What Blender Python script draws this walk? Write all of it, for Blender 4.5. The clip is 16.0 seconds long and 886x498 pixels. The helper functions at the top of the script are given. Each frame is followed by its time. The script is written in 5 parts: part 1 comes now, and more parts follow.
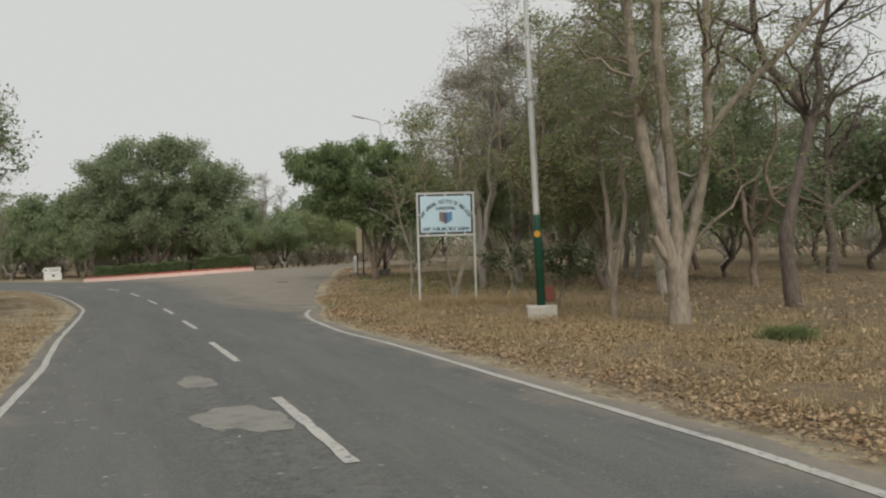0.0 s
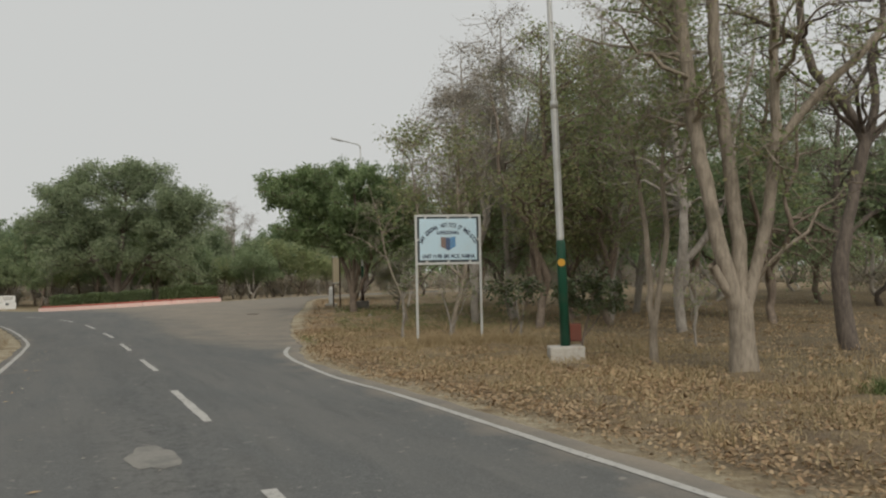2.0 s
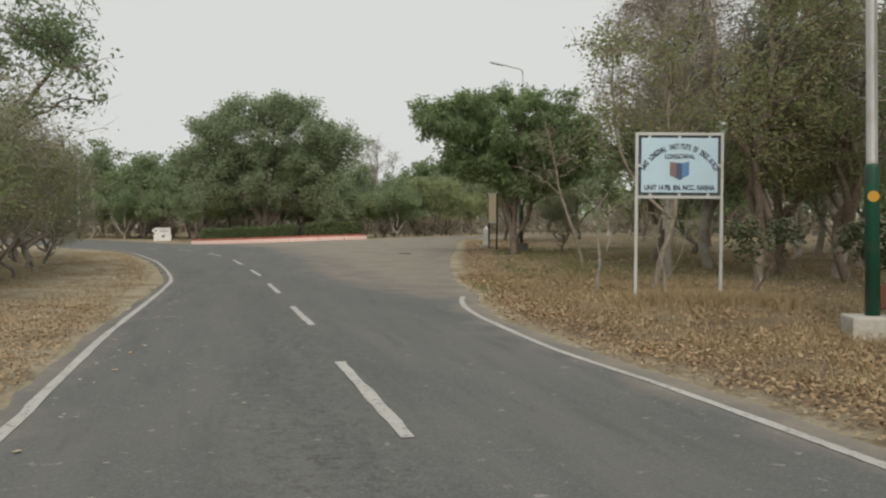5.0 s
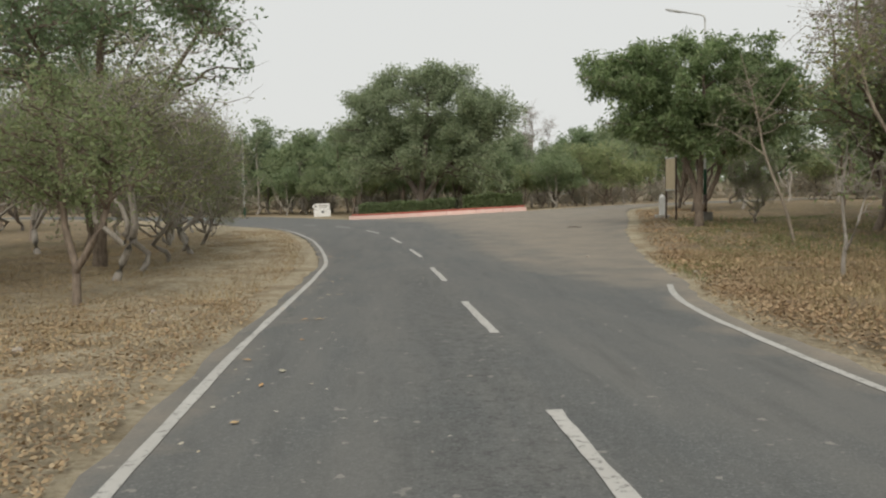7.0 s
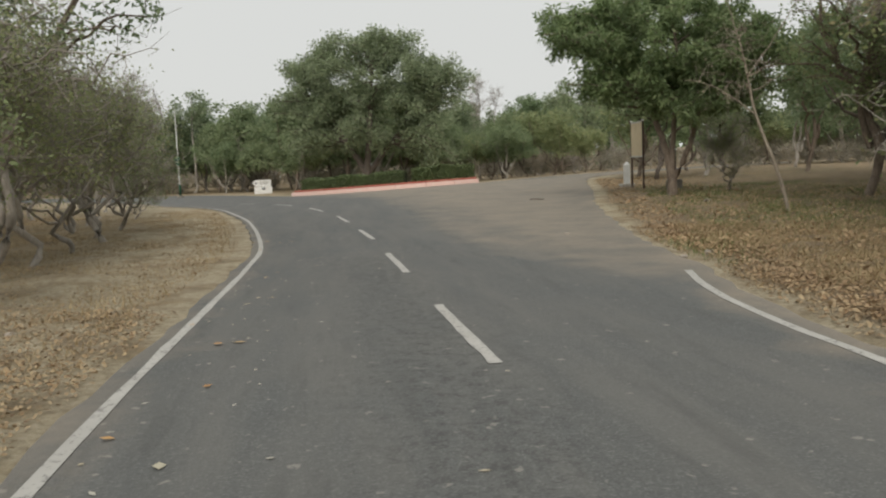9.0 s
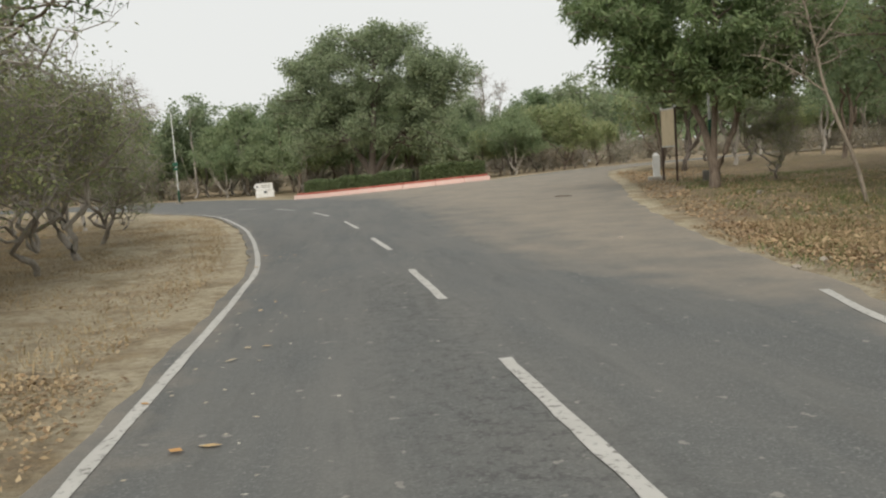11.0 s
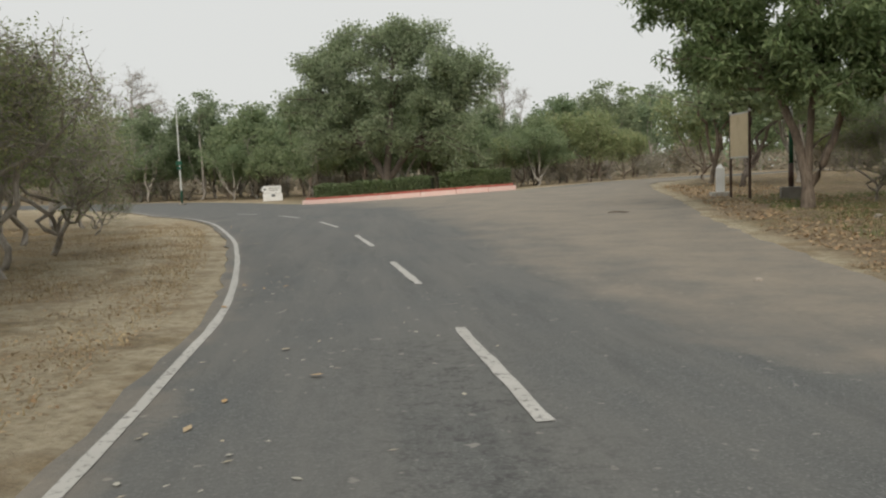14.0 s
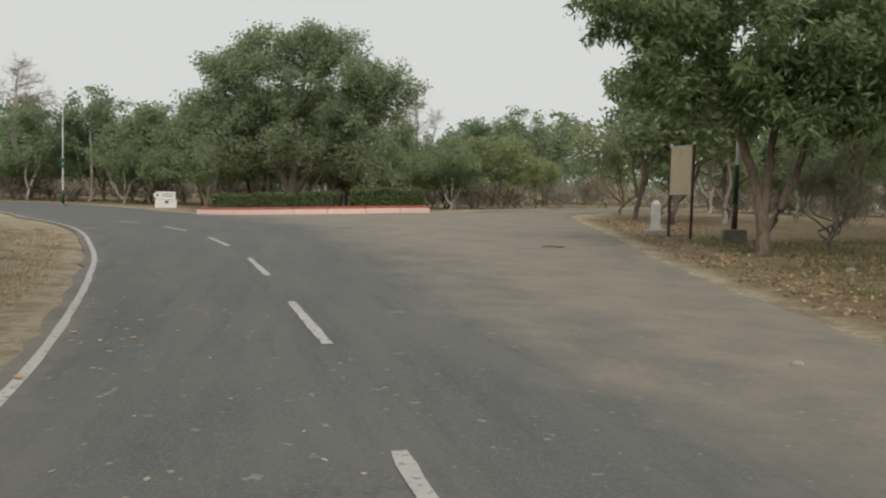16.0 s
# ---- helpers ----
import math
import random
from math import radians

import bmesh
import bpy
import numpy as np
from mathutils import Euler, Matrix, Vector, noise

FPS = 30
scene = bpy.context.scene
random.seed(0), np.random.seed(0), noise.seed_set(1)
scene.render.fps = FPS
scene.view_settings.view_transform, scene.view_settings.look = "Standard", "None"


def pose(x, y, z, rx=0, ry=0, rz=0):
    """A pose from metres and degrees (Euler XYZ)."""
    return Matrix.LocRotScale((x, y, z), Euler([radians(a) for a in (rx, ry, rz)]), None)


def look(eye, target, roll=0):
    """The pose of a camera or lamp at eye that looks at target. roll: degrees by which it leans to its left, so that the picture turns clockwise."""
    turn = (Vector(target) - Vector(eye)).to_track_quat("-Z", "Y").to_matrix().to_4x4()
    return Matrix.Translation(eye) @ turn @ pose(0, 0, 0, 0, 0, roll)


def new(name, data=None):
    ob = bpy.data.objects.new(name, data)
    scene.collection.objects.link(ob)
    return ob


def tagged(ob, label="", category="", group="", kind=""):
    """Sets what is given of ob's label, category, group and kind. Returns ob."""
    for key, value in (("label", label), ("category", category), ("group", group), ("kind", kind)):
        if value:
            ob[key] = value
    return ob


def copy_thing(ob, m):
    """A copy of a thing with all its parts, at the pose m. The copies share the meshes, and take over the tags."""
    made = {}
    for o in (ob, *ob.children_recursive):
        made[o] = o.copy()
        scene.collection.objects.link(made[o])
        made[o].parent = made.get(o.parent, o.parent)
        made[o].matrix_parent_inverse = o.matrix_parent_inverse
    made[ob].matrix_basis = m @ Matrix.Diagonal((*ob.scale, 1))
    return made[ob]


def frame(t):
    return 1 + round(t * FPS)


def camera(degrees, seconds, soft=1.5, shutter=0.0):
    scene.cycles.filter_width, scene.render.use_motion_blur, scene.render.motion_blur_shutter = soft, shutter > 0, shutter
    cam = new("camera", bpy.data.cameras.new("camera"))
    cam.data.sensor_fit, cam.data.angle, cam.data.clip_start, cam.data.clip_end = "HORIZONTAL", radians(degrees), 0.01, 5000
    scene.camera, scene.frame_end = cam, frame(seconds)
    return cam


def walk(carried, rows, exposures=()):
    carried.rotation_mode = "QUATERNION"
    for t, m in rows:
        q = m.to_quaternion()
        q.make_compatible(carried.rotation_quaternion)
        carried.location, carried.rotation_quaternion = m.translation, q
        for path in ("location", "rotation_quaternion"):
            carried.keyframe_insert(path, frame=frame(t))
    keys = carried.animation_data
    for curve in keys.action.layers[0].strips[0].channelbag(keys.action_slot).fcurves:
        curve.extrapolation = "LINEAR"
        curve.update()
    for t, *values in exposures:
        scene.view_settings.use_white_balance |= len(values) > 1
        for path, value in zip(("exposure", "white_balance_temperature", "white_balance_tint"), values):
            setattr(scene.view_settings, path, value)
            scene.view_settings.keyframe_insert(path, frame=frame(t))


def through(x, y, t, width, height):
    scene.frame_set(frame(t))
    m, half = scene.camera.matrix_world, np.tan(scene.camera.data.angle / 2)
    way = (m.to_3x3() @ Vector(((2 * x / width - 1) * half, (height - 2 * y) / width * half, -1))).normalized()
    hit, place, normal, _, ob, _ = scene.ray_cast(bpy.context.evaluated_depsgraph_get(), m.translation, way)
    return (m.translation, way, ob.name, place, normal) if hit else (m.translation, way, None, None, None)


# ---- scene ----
cam = camera(57.0, 16.0, soft=2.2)
PATH = [
    (0, (1.168, -1.326, 1.517), (1.062, 0.671, 1.53), -1.8),
    (0.5, (0.984, -0.71, 1.551), (0.891, 1.288, 1.596), -0.9),
    (1, (0.792, -0.008, 1.531), (0.715, 1.989, 1.603), -0.7),
    (1.5, (0.537, 0.658, 1.531), (0.494, 2.655, 1.616), -0.9),
    (2, (0.255, 1.31, 1.507), (0.229, 3.308, 1.597), -1.2),
    (2.5, (-0.043, 1.919, 1.523), (-0.059, 3.917, 1.616), -0.9),
    (3, (-0.326, 2.51, 1.505), (-0.331, 4.508, 1.588), -0.3),
    (3.5, (-0.476, 3.116, 1.496), (-0.468, 5.116, 1.525), 0.4),
    (4, (-0.715, 3.756, 1.472), (-0.804, 5.753, 1.442), 1.1),
    (4.5, (-1.001, 4.477, 1.467), (-1.272, 6.458, 1.416), 1.1),
    (5, (-1.37, 5.25, 1.44), (-1.726, 7.218, 1.391), 0.3),
    (5.2, (-1.497, 5.549, 1.458), (-1.884, 7.511, 1.413), 0.3),
    (7.3, (-2.872, 8.324, 1.526), (-3.619, 10.174, 1.385), -1.9),
    (7.5, (-3.018, 8.559, 1.508), (-3.763, 10.409, 1.351), -2.7),
    (8, (-3.321, 9.236, 1.502), (-4.051, 11.09, 1.317), -3.0),
    (8.5, (-3.673, 9.916, 1.514), (-4.332, 11.797, 1.34), -2.6),
    (9, (-3.914, 10.701, 1.502), (-4.507, 12.602, 1.313), -2.4),
    (9.5, (-4.267, 11.437, 1.493), (-4.837, 13.343, 1.285), -3.1),
    (10, (-4.528, 12.191, 1.516), (-5.121, 14.089, 1.3), -3.3),
    (10.2, (-4.659, 12.397, 1.498), (-5.265, 14.292, 1.295), -3.4),
    (12.3, (-6.025, 14.987, 1.512), (-6.602, 16.893, 1.325), -5.0),
    (12.5, (-6.148, 15.281, 1.493), (-6.711, 17.189, 1.288), -4.7),
    (13, (-6.487, 16.06, 1.489), (-7.052, 17.964, 1.256), -4.5),
    (13.5, (-6.752, 16.728, 1.454), (-7.319, 18.632, 1.216), -3.8),
    (14, (-7.135, 17.546, 1.451), (-7.762, 19.437, 1.28), -2.2),
    (14.5, (-7.375, 18.313, 1.471), (-8.05, 20.191, 1.336), -0.7),
    (15, (-7.737, 19.098, 1.455), (-8.394, 20.983, 1.326), 0.9),
    (15.5, (-7.971, 19.781, 1.468), (-8.496, 21.707, 1.352), 1.7),
    (16, (-8.323, 20.517, 1.468), (-8.721, 22.473, 1.344), 1.5),
]
walk(cam, [(t, look(eye, target, roll)) for t, eye, target, roll in PATH],
     [(0.0, 0.31), (1.5, 0.17), (2.5, 0.2), (3.5, 0.3), (4.5, 0.42), (5.0, 0.41), (8.0, 0.58), (8.5, 0.6), (9.0, 0.42), (9.5, 0.62), (10.0, 0.66), (12.5, 0.64), (13.5, 0.6), (14.5, 0.38), (16.0, 0.38)])

# ---- light ----
world = bpy.data.worlds.new("overcast_sky")
scene.world = world
world.use_nodes = True
wn, wl = world.node_tree.nodes, world.node_tree.links
wn.clear()
sky = wn.new("ShaderNodeTexSky")
sky.sky_type = "NISHITA"
sky.sun_disc = False
sky.sun_elevation = radians(40)
sky.sun_rotation = radians(164)
sky.dust_density = 6.0
sky_dim = wn.new("ShaderNodeMix")
sky_dim.data_type = "RGBA"
sky_dim.inputs[0].default_value = 0.97
sky_dim.inputs[7].default_value = (5.63, 5.70, 5.55, 1)
back = wn.new("ShaderNodeBackground")
back.inputs[1].default_value = 0.094
wout = wn.new("ShaderNodeOutputWorld")
wl.new(sky.outputs[0], sky_dim.inputs[6])
wl.new(sky_dim.outputs[2], back.inputs[0])
wl.new(back.outputs[0], wout.inputs[0])

sun_data = bpy.data.lights.new("veiled_sun", "SUN")
sun_data.energy = 1.5
sun_data.angle = radians(40)
sun_data.color = (1.0, 0.945, 0.86)
sun = new("veiled_sun", sun_data)
sun.matrix_world = look((14, -50, 43), (0, 0, 0))


# ---- materials ----
def shader(name, rough=0.8, metal=0.0):
    m = bpy.data.materials.new(name)
    m.use_nodes = True
    n, l = m.node_tree.nodes, m.node_tree.links
    b = n["Principled BSDF"]
    b.inputs["Roughness"].default_value = rough
    b.inputs["Metallic"].default_value = metal
    b.inputs["Specular IOR Level"].default_value = 0.4
    return m, n, l, b


def coords(n, l, scale=(1, 1, 1)):
    g = n.new("ShaderNodeNewGeometry")
    mp = n.new("ShaderNodeMapping")
    mp.inputs["Scale"].default_value = scale
    l.new(g.outputs["Position"], mp.inputs[0])
    return mp.outputs[0]


def noise_node(n, l, vec, scale, detail=4, rough=0.55):
    t = n.new("ShaderNodeTexNoise")
    t.inputs["Scale"].default_value = scale
    t.inputs["Detail"].default_value = detail
    t.inputs["Roughness"].default_value = rough
    l.new(vec, t.inputs["Vector"])
    return t.outputs["Fac"]


def ramp(n, l, fac, stops):
    r = n.new("ShaderNodeValToRGB")
    e = r.color_ramp.elements
    while len(e) < len(stops):
        e.new(0.5)
    for k, (p, c) in enumerate(stops):
        e[k].position = p
        e[k].color = (*c, 1)
    l.new(fac, r.inputs[0])
    return r.outputs[0]


def mix(n, l, fac, a, b, blend="MIX"):
    m = n.new("ShaderNodeMix")
    m.data_type = "RGBA"
    m.blend_type = blend
    for sock, v in ((m.inputs[0], fac), (m.inputs[6], a), (m.inputs[7], b)):
        if isinstance(v, (int, float)):
            sock.default_value = v
        elif isinstance(v, tuple):
            sock.default_value = (*v, 1)
        else:
            l.new(v, sock)
    return m.outputs[2]


def bump(n, l, b, height, strength, dist=0.02):
    k = n.new("ShaderNodeBump")
    k.inputs["Strength"].default_value = strength
    k.inputs["Distance"].default_value = dist
    l.new(height, k.inputs["Height"])
    l.new(k.outputs[0], b.inputs["Normal"])


def attribute(n, name):
    a = n.new("ShaderNodeAttribute")
    a.attribute_name = name
    return a.outputs["Fac"]


def plain(name, color, rough=0.6, metal=0.0, grain=60.0, vary=0.25, dirt=(0.25, 0.2, 0.14), dirty=0.3):
    """Paint, metal or concrete with fine grain and uneven dirt."""
    m, n, l, b = shader(name, rough, metal)
    v = coords(n, l)
    g = noise_node(n, l, v, grain, 3)
    d = noise_node(n, l, v, 3.2, 6, 0.65)
    c = mix(n, l, ramp(n, l, g, [(0.3, (0, 0, 0)), (0.7, (vary, vary, vary))]), color, tuple(x * 0.7 for x in color))
    c = mix(n, l, ramp(n, l, d, [(0.48, (0, 0, 0)), (0.75, (dirty, dirty, dirty))]), c, dirt)
    l.new(c, b.inputs["Base Color"])
    bump(n, l, b, g, 0.15, 0.004)
    return m


def leafy(name, tones, gloss=0.45, through=0.28):
    """Leaves: each one has its own tone, and lets some light through."""
    m, n, l, b = shader(name, gloss)
    g = n.new("ShaderNodeNewGeometry")
    c = ramp(n, l, g.outputs["Random Per Island"], [(k / max(1, len(tones) - 1), t) for k, t in enumerate(tones)])
    o = n.new("ShaderNodeObjectInfo")
    tint = ramp(n, l, o.outputs["Random"], [(0.0, (0.86, 0.9, 0.84)), (1.0, (1.12, 1.06, 1.0))])
    c = mix(n, l, 1.0, c, tint, "MULTIPLY")
    patches = noise_node(n, l, coords(n, l), 0.55, 2)
    c = mix(n, l, ramp(n, l, patches, [(0.4, (0, 0, 0)), (0.7, (0.35, 0.35, 0.35))]), c, tuple(x * 0.6 + 0.02 for x in tones[0]))
    l.new(c, b.inputs["Base Color"])
    t = n.new("ShaderNodeBsdfTranslucent")
    l.new(c, t.inputs[0])
    mx = n.new("ShaderNodeMixShader")
    mx.inputs[0].default_value = through
    l.new(b.outputs[0], mx.inputs[1])
    l.new(t.outputs[0], mx.inputs[2])
    l.new(mx.outputs[0], n["Material Output"].inputs[0])
    return m


def barky(name, dark, light, scale=9.0):
    m, n, l, b = shader(name, 0.9)
    v = coords(n, l, (1, 1, 0.22))
    g = noise_node(n, l, v, scale * 2.2, 6, 0.65)
    blot = noise_node(n, l, coords(n, l), 2.2, 4, 0.6)
    c = ramp(n, l, g, [(0.3, dark), (0.62, light)])
    c = mix(n, l, ramp(n, l, blot, [(0.5, (0, 0, 0)), (0.7, (0.55, 0.55, 0.55))]), c, tuple(x * 0.6 for x in dark))
    l.new(c, b.inputs["Base Color"])
    bump(n, l, b, g, 0.6, 0.03)
    return m


def asphalt_material():
    m, n, l, b = shader("worn_asphalt", 0.85)
    v = coords(n, l)
    stone = n.new("ShaderNodeTexVoronoi")
    stone.inputs["Scale"].default_value = 75
    l.new(v, stone.inputs["Vector"])
    chip = ramp(n, l, stone.outputs["Color"], [(0.0, (0.07, 0.074, 0.073)), (0.7, (0.115, 0.12, 0.118)), (1.0, (0.19, 0.192, 0.185))])
    broad = noise_node(n, l, v, 0.35, 5, 0.6)
    c = mix(n, l, ramp(n, l, broad, [(0.35, (0, 0, 0)), (0.7, (0.6, 0.6, 0.6))]), chip, (0.135, 0.132, 0.122))
    along = n.new("ShaderNodeMapping")
    along.inputs["Rotation"].default_value = (0, 0, radians(-25))
    l.new(v, along.inputs[0])
    long = n.new("ShaderNodeMapping")
    long.inputs["Scale"].default_value = (1.5, 0.16, 1)
    l.new(along.outputs[0], long.inputs[0])
    track = noise_node(n, l, long.outputs[0], 1.1, 5, 0.6)
    c = mix(n, l, ramp(n, l, track, [(0.42, (0, 0, 0)), (0.62, (0.5, 0.5, 0.5))]), c, (0.155, 0.152, 0.14))
    streak = noise_node(n, l, long.outputs[0], 2.6, 6, 0.7)
    c = mix(n, l, ramp(n, l, streak, [(0.52, (0, 0, 0)), (0.68, (0.38, 0.38, 0.38))]), c, (0.07, 0.071, 0.068))
    fleck = noise_node(n, l, v, 7.0, 3, 0.5)
    c = mix(n, l, ramp(n, l, fleck, [(0.675, (0, 0, 0)), (0.71, (0.55, 0.55, 0.55))]), c, (0.32, 0.305, 0.27))
    # rough, ravelled strip of coarse stones along the middle of the lane
    coarse = n.new("ShaderNodeTexVoronoi")
    coarse.inputs["Scale"].default_value = 24
    l.new(v, coarse.inputs["Vector"])
    worn = mix(n, l, ramp(n, l, coarse.outputs["Distance"], [(0.25, (0, 0, 0)), (0.55, (0.75, 0.75, 0.75))]), c, (0.05, 0.05, 0.048))
    rav = n.new("ShaderNodeMath")
    rav.operation = "MULTIPLY"
    l.new(attribute(n, "ravel"), rav.inputs[0])
    l.new(ramp(n, l, noise_node(n, l, v, 6.5, 6, 0.8), [(0.47, (0, 0, 0)), (0.6, (1, 1, 1))]), rav.inputs[1])
    c = mix(n, l, rav.outputs[0], c, worn)
    # dust and sand blown over the side road
    sand = mix(n, l, noise_node(n, l, v, 14.0, 5), (0.195, 0.17, 0.138), (0.31, 0.268, 0.212))
    wave = noise_node(n, l, v, 0.9, 6, 0.65)
    fac = n.new("ShaderNodeMath")
    fac.operation = "MULTIPLY_ADD"
    l.new(attribute(n, "dust"), fac.inputs[0])
    fac.inputs[1].default_value = 1.6
    less = n.new("ShaderNodeMath")
    less.operation = "MULTIPLY_ADD"
    l.new(wave, less.inputs[0])
    less.inputs[1].default_value = -1.8
    less.inputs[2].default_value = 0.52
    l.new(less.outputs[0], fac.inputs[2])
    fac.use_clamp = True
    c = mix(n, l, fac.outputs[0], c, sand)
    l.new(c, b.inputs["Base Color"])
    h = n.new("ShaderNodeMath")
    h.operation = "ADD"
    l.new(stone.outputs["Distance"], h.inputs[0])
    l.new(noise_node(n, l, v, 30, 4), h.inputs[1])
    bump(n, l, b, h.outputs[0], 0.5, 0.006)
    return m


def ground_material():
    m, n, l, b = shader("dry_earth", 0.95)
    v = coords(n, l)
    fine = noise_node(n, l, v, 26, 6, 0.7)
    mid = noise_node(n, l, v, 2.4, 6, 0.65)
    broad = noise_node(n, l, v, 0.22, 5, 0.6)
    soil = ramp(n, l, fine, [(0.3, (0.13, 0.095, 0.06)), (0.5, (0.24, 0.18, 0.115)), (0.72, (0.36, 0.285, 0.19))])
    straw = ramp(n, l, fine, [(0.3, (0.20, 0.145, 0.075)), (0.55, (0.36, 0.27, 0.15)), (0.75, (0.5, 0.4, 0.24))])
    c = mix(n, l, ramp(n, l, mid, [(0.4, (0, 0, 0)), (0.62, (1, 1, 1))]), soil, straw)
    green = ramp(n, l, broad, [(0.5, (0, 0, 0)), (0.68, (0.45, 0.45, 0.45))])
    c = mix(n, l, green, c, (0.13, 0.14, 0.06))
    shade = ramp(n, l, noise_node(n, l, v, 0.8, 5, 0.65), [(0.45, (0, 0, 0)), (0.65, (0.5, 0.5, 0.5))])
    c = mix(n, l, shade, c, (0.115, 0.085, 0.055))
    # crumbs and clods
    clod = noise_node(n, l, v, 5.5, 8, 0.75)
    c = mix(n, l, ramp(n, l, clod, [(0.5, (0, 0, 0)), (0.6, (0.55, 0.55, 0.55))]), c, (0.17, 0.125, 0.08))
    sand = ramp(n, l, noise_node(n, l, v, 9, 6, 0.7), [(0.3, (0.25, 0.205, 0.14)), (0.5, (0.46, 0.395, 0.275)), (0.72, (0.58, 0.51, 0.385))])
    f = n.new("ShaderNodeMath")
    f.operation = "MULTIPLY"
    l.new(attribute(n, "sand"), f.inputs[0])
    l.new(ramp(n, l, noise_node(n, l, v, 1.1, 6, 0.65), [(0.36, (0.15, 0.15, 0.15)), (0.54, (1, 1, 1))]), f.inputs[1])
    c = mix(n, l, f.outputs[0], c, sand)
    floor = n.new("ShaderNodeMath")
    floor.operation = "MULTIPLY"
    l.new(attribute(n, "woodfloor"), floor.inputs[0])
    l.new(ramp(n, l, noise_node(n, l, v, 0.6, 6, 0.7), [(0.36, (0.25, 0.25, 0.25)), (0.56, (1, 1, 1))]), floor.inputs[1])
    humus = ramp(n, l, fine, [(0.3, (0.075, 0.06, 0.038)), (0.55, (0.135, 0.11, 0.068)), (0.75, (0.22, 0.18, 0.11))])
    c = mix(n, l, floor.outputs[0], c, humus)
    l.new(c, b.inputs["Base Color"])
    both = n.new("ShaderNodeMath")
    both.operation = "ADD"
    l.new(fine, both.inputs[0])
    l.new(clod, both.inputs[1])
    bump(n, l, b, both.outputs[0], 1.0, 0.05)
    return m


def line_material():
    m, n, l, b = shader("worn_white_paint", 0.7)
    v = coords(n, l)
    wear = noise_node(n, l, v, 16, 6, 0.7)
    broad = noise_node(n, l, v, 1.4, 3)
    c = mix(n, l, ramp(n, l, broad, [(0.35, (0, 0, 0)), (0.7, (0.5, 0.5, 0.5))]), (0.46, 0.45, 0.42), (0.33, 0.32, 0.295))
    c = mix(n, l, ramp(n, l, wear, [(0.54, (0, 0, 0)), (0.64, (0.9, 0.9, 0.9))]), c, (0.14, 0.135, 0.125))
    l.new(c, b.inputs["Base Color"])
    return m


ASPHALT, EARTH, PAINT = asphalt_material(), ground_material(), line_material()
PATCH = plain("grey_cement_patch", (0.25, 0.24, 0.215), 0.9, grain=30, vary=0.5, dirt=(0.13, 0.13, 0.12), dirty=0.9)
LITTER = leafy("fallen_dry_leaves", [(0.19, 0.12, 0.072), (0.43, 0.3, 0.185), (0.51, 0.365, 0.225), (0.6, 0.455, 0.305), (0.37, 0.235, 0.135)], 0.8, 0.2)
STRAW = leafy("dry_grass_blades", [(0.32, 0.24, 0.135), (0.43, 0.33, 0.195), (0.51, 0.41, 0.26), (0.29, 0.225, 0.125)], 0.8, 0.2)
GREENGRASS = leafy("green_tuft_blades", [(0.12, 0.17, 0.06), (0.17, 0.22, 0.08), (0.25, 0.26, 0.11)], 0.6, 0.2)
ORANGE = leafy("orange_fallen_leaves", [(0.55, 0.27, 0.09), (0.6, 0.4, 0.2), (0.5, 0.46, 0.38)], 0.7, 0.05)
PALE_CHIP = leafy("pale_flecks", [(0.4, 0.385, 0.35), (0.52, 0.5, 0.45), (0.46, 0.4, 0.3), (0.3, 0.285, 0.26)], 0.8, 0.05)
# Mango, fig, wood and olive greens are set paler to stand in for haze.
LEAF_MANGO = leafy("mango_leaves", [(0.16, 0.215, 0.105), (0.22, 0.295, 0.14), (0.28, 0.36, 0.17), (0.4, 0.46, 0.25)], 0.6, 0.52)
LEAF_FIG = leafy("fig_leaves", [(0.22, 0.28, 0.18), (0.27, 0.34, 0.215), (0.32, 0.39, 0.25), (0.37, 0.43, 0.29)], 0.75, 0.56)
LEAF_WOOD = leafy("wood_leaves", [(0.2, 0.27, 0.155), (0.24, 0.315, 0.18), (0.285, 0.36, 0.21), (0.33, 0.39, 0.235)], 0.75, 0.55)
LEAF_OLIVE = leafy("olive_thorn_leaves", [(0.26, 0.32, 0.165), (0.31, 0.37, 0.195), (0.36, 0.415, 0.225), (0.4, 0.41, 0.24)], 0.75, 0.55)
LEAF_SPARSE = leafy("sparse_dusty_leaves", [(0.22, 0.28, 0.14), (0.28, 0.34, 0.17), (0.33, 0.38, 0.2), (0.36, 0.33, 0.19), (0.23, 0.32, 0.13)], 0.75, 0.55)
LEAF_DRY = leafy("grey_dry_leaves", [(0.29, 0.27, 0.22), (0.35, 0.32, 0.26), (0.4, 0.35, 0.28)], 0.75, 0.4)
BARK_PALE = barky("pale_grey_bark", (0.175, 0.147, 0.112), (0.35, 0.3, 0.238))
BARK_BROWN = barky("brown_bark", (0.115, 0.09, 0.07), (0.25, 0.2, 0.155))
BARK_DARK = barky("dark_bark", (0.07, 0.058, 0.05), (0.17, 0.14, 0.115))
BARK_GREY = barky("grey_twig_bark", (0.24, 0.215, 0.185), (0.4, 0.365, 0.32))


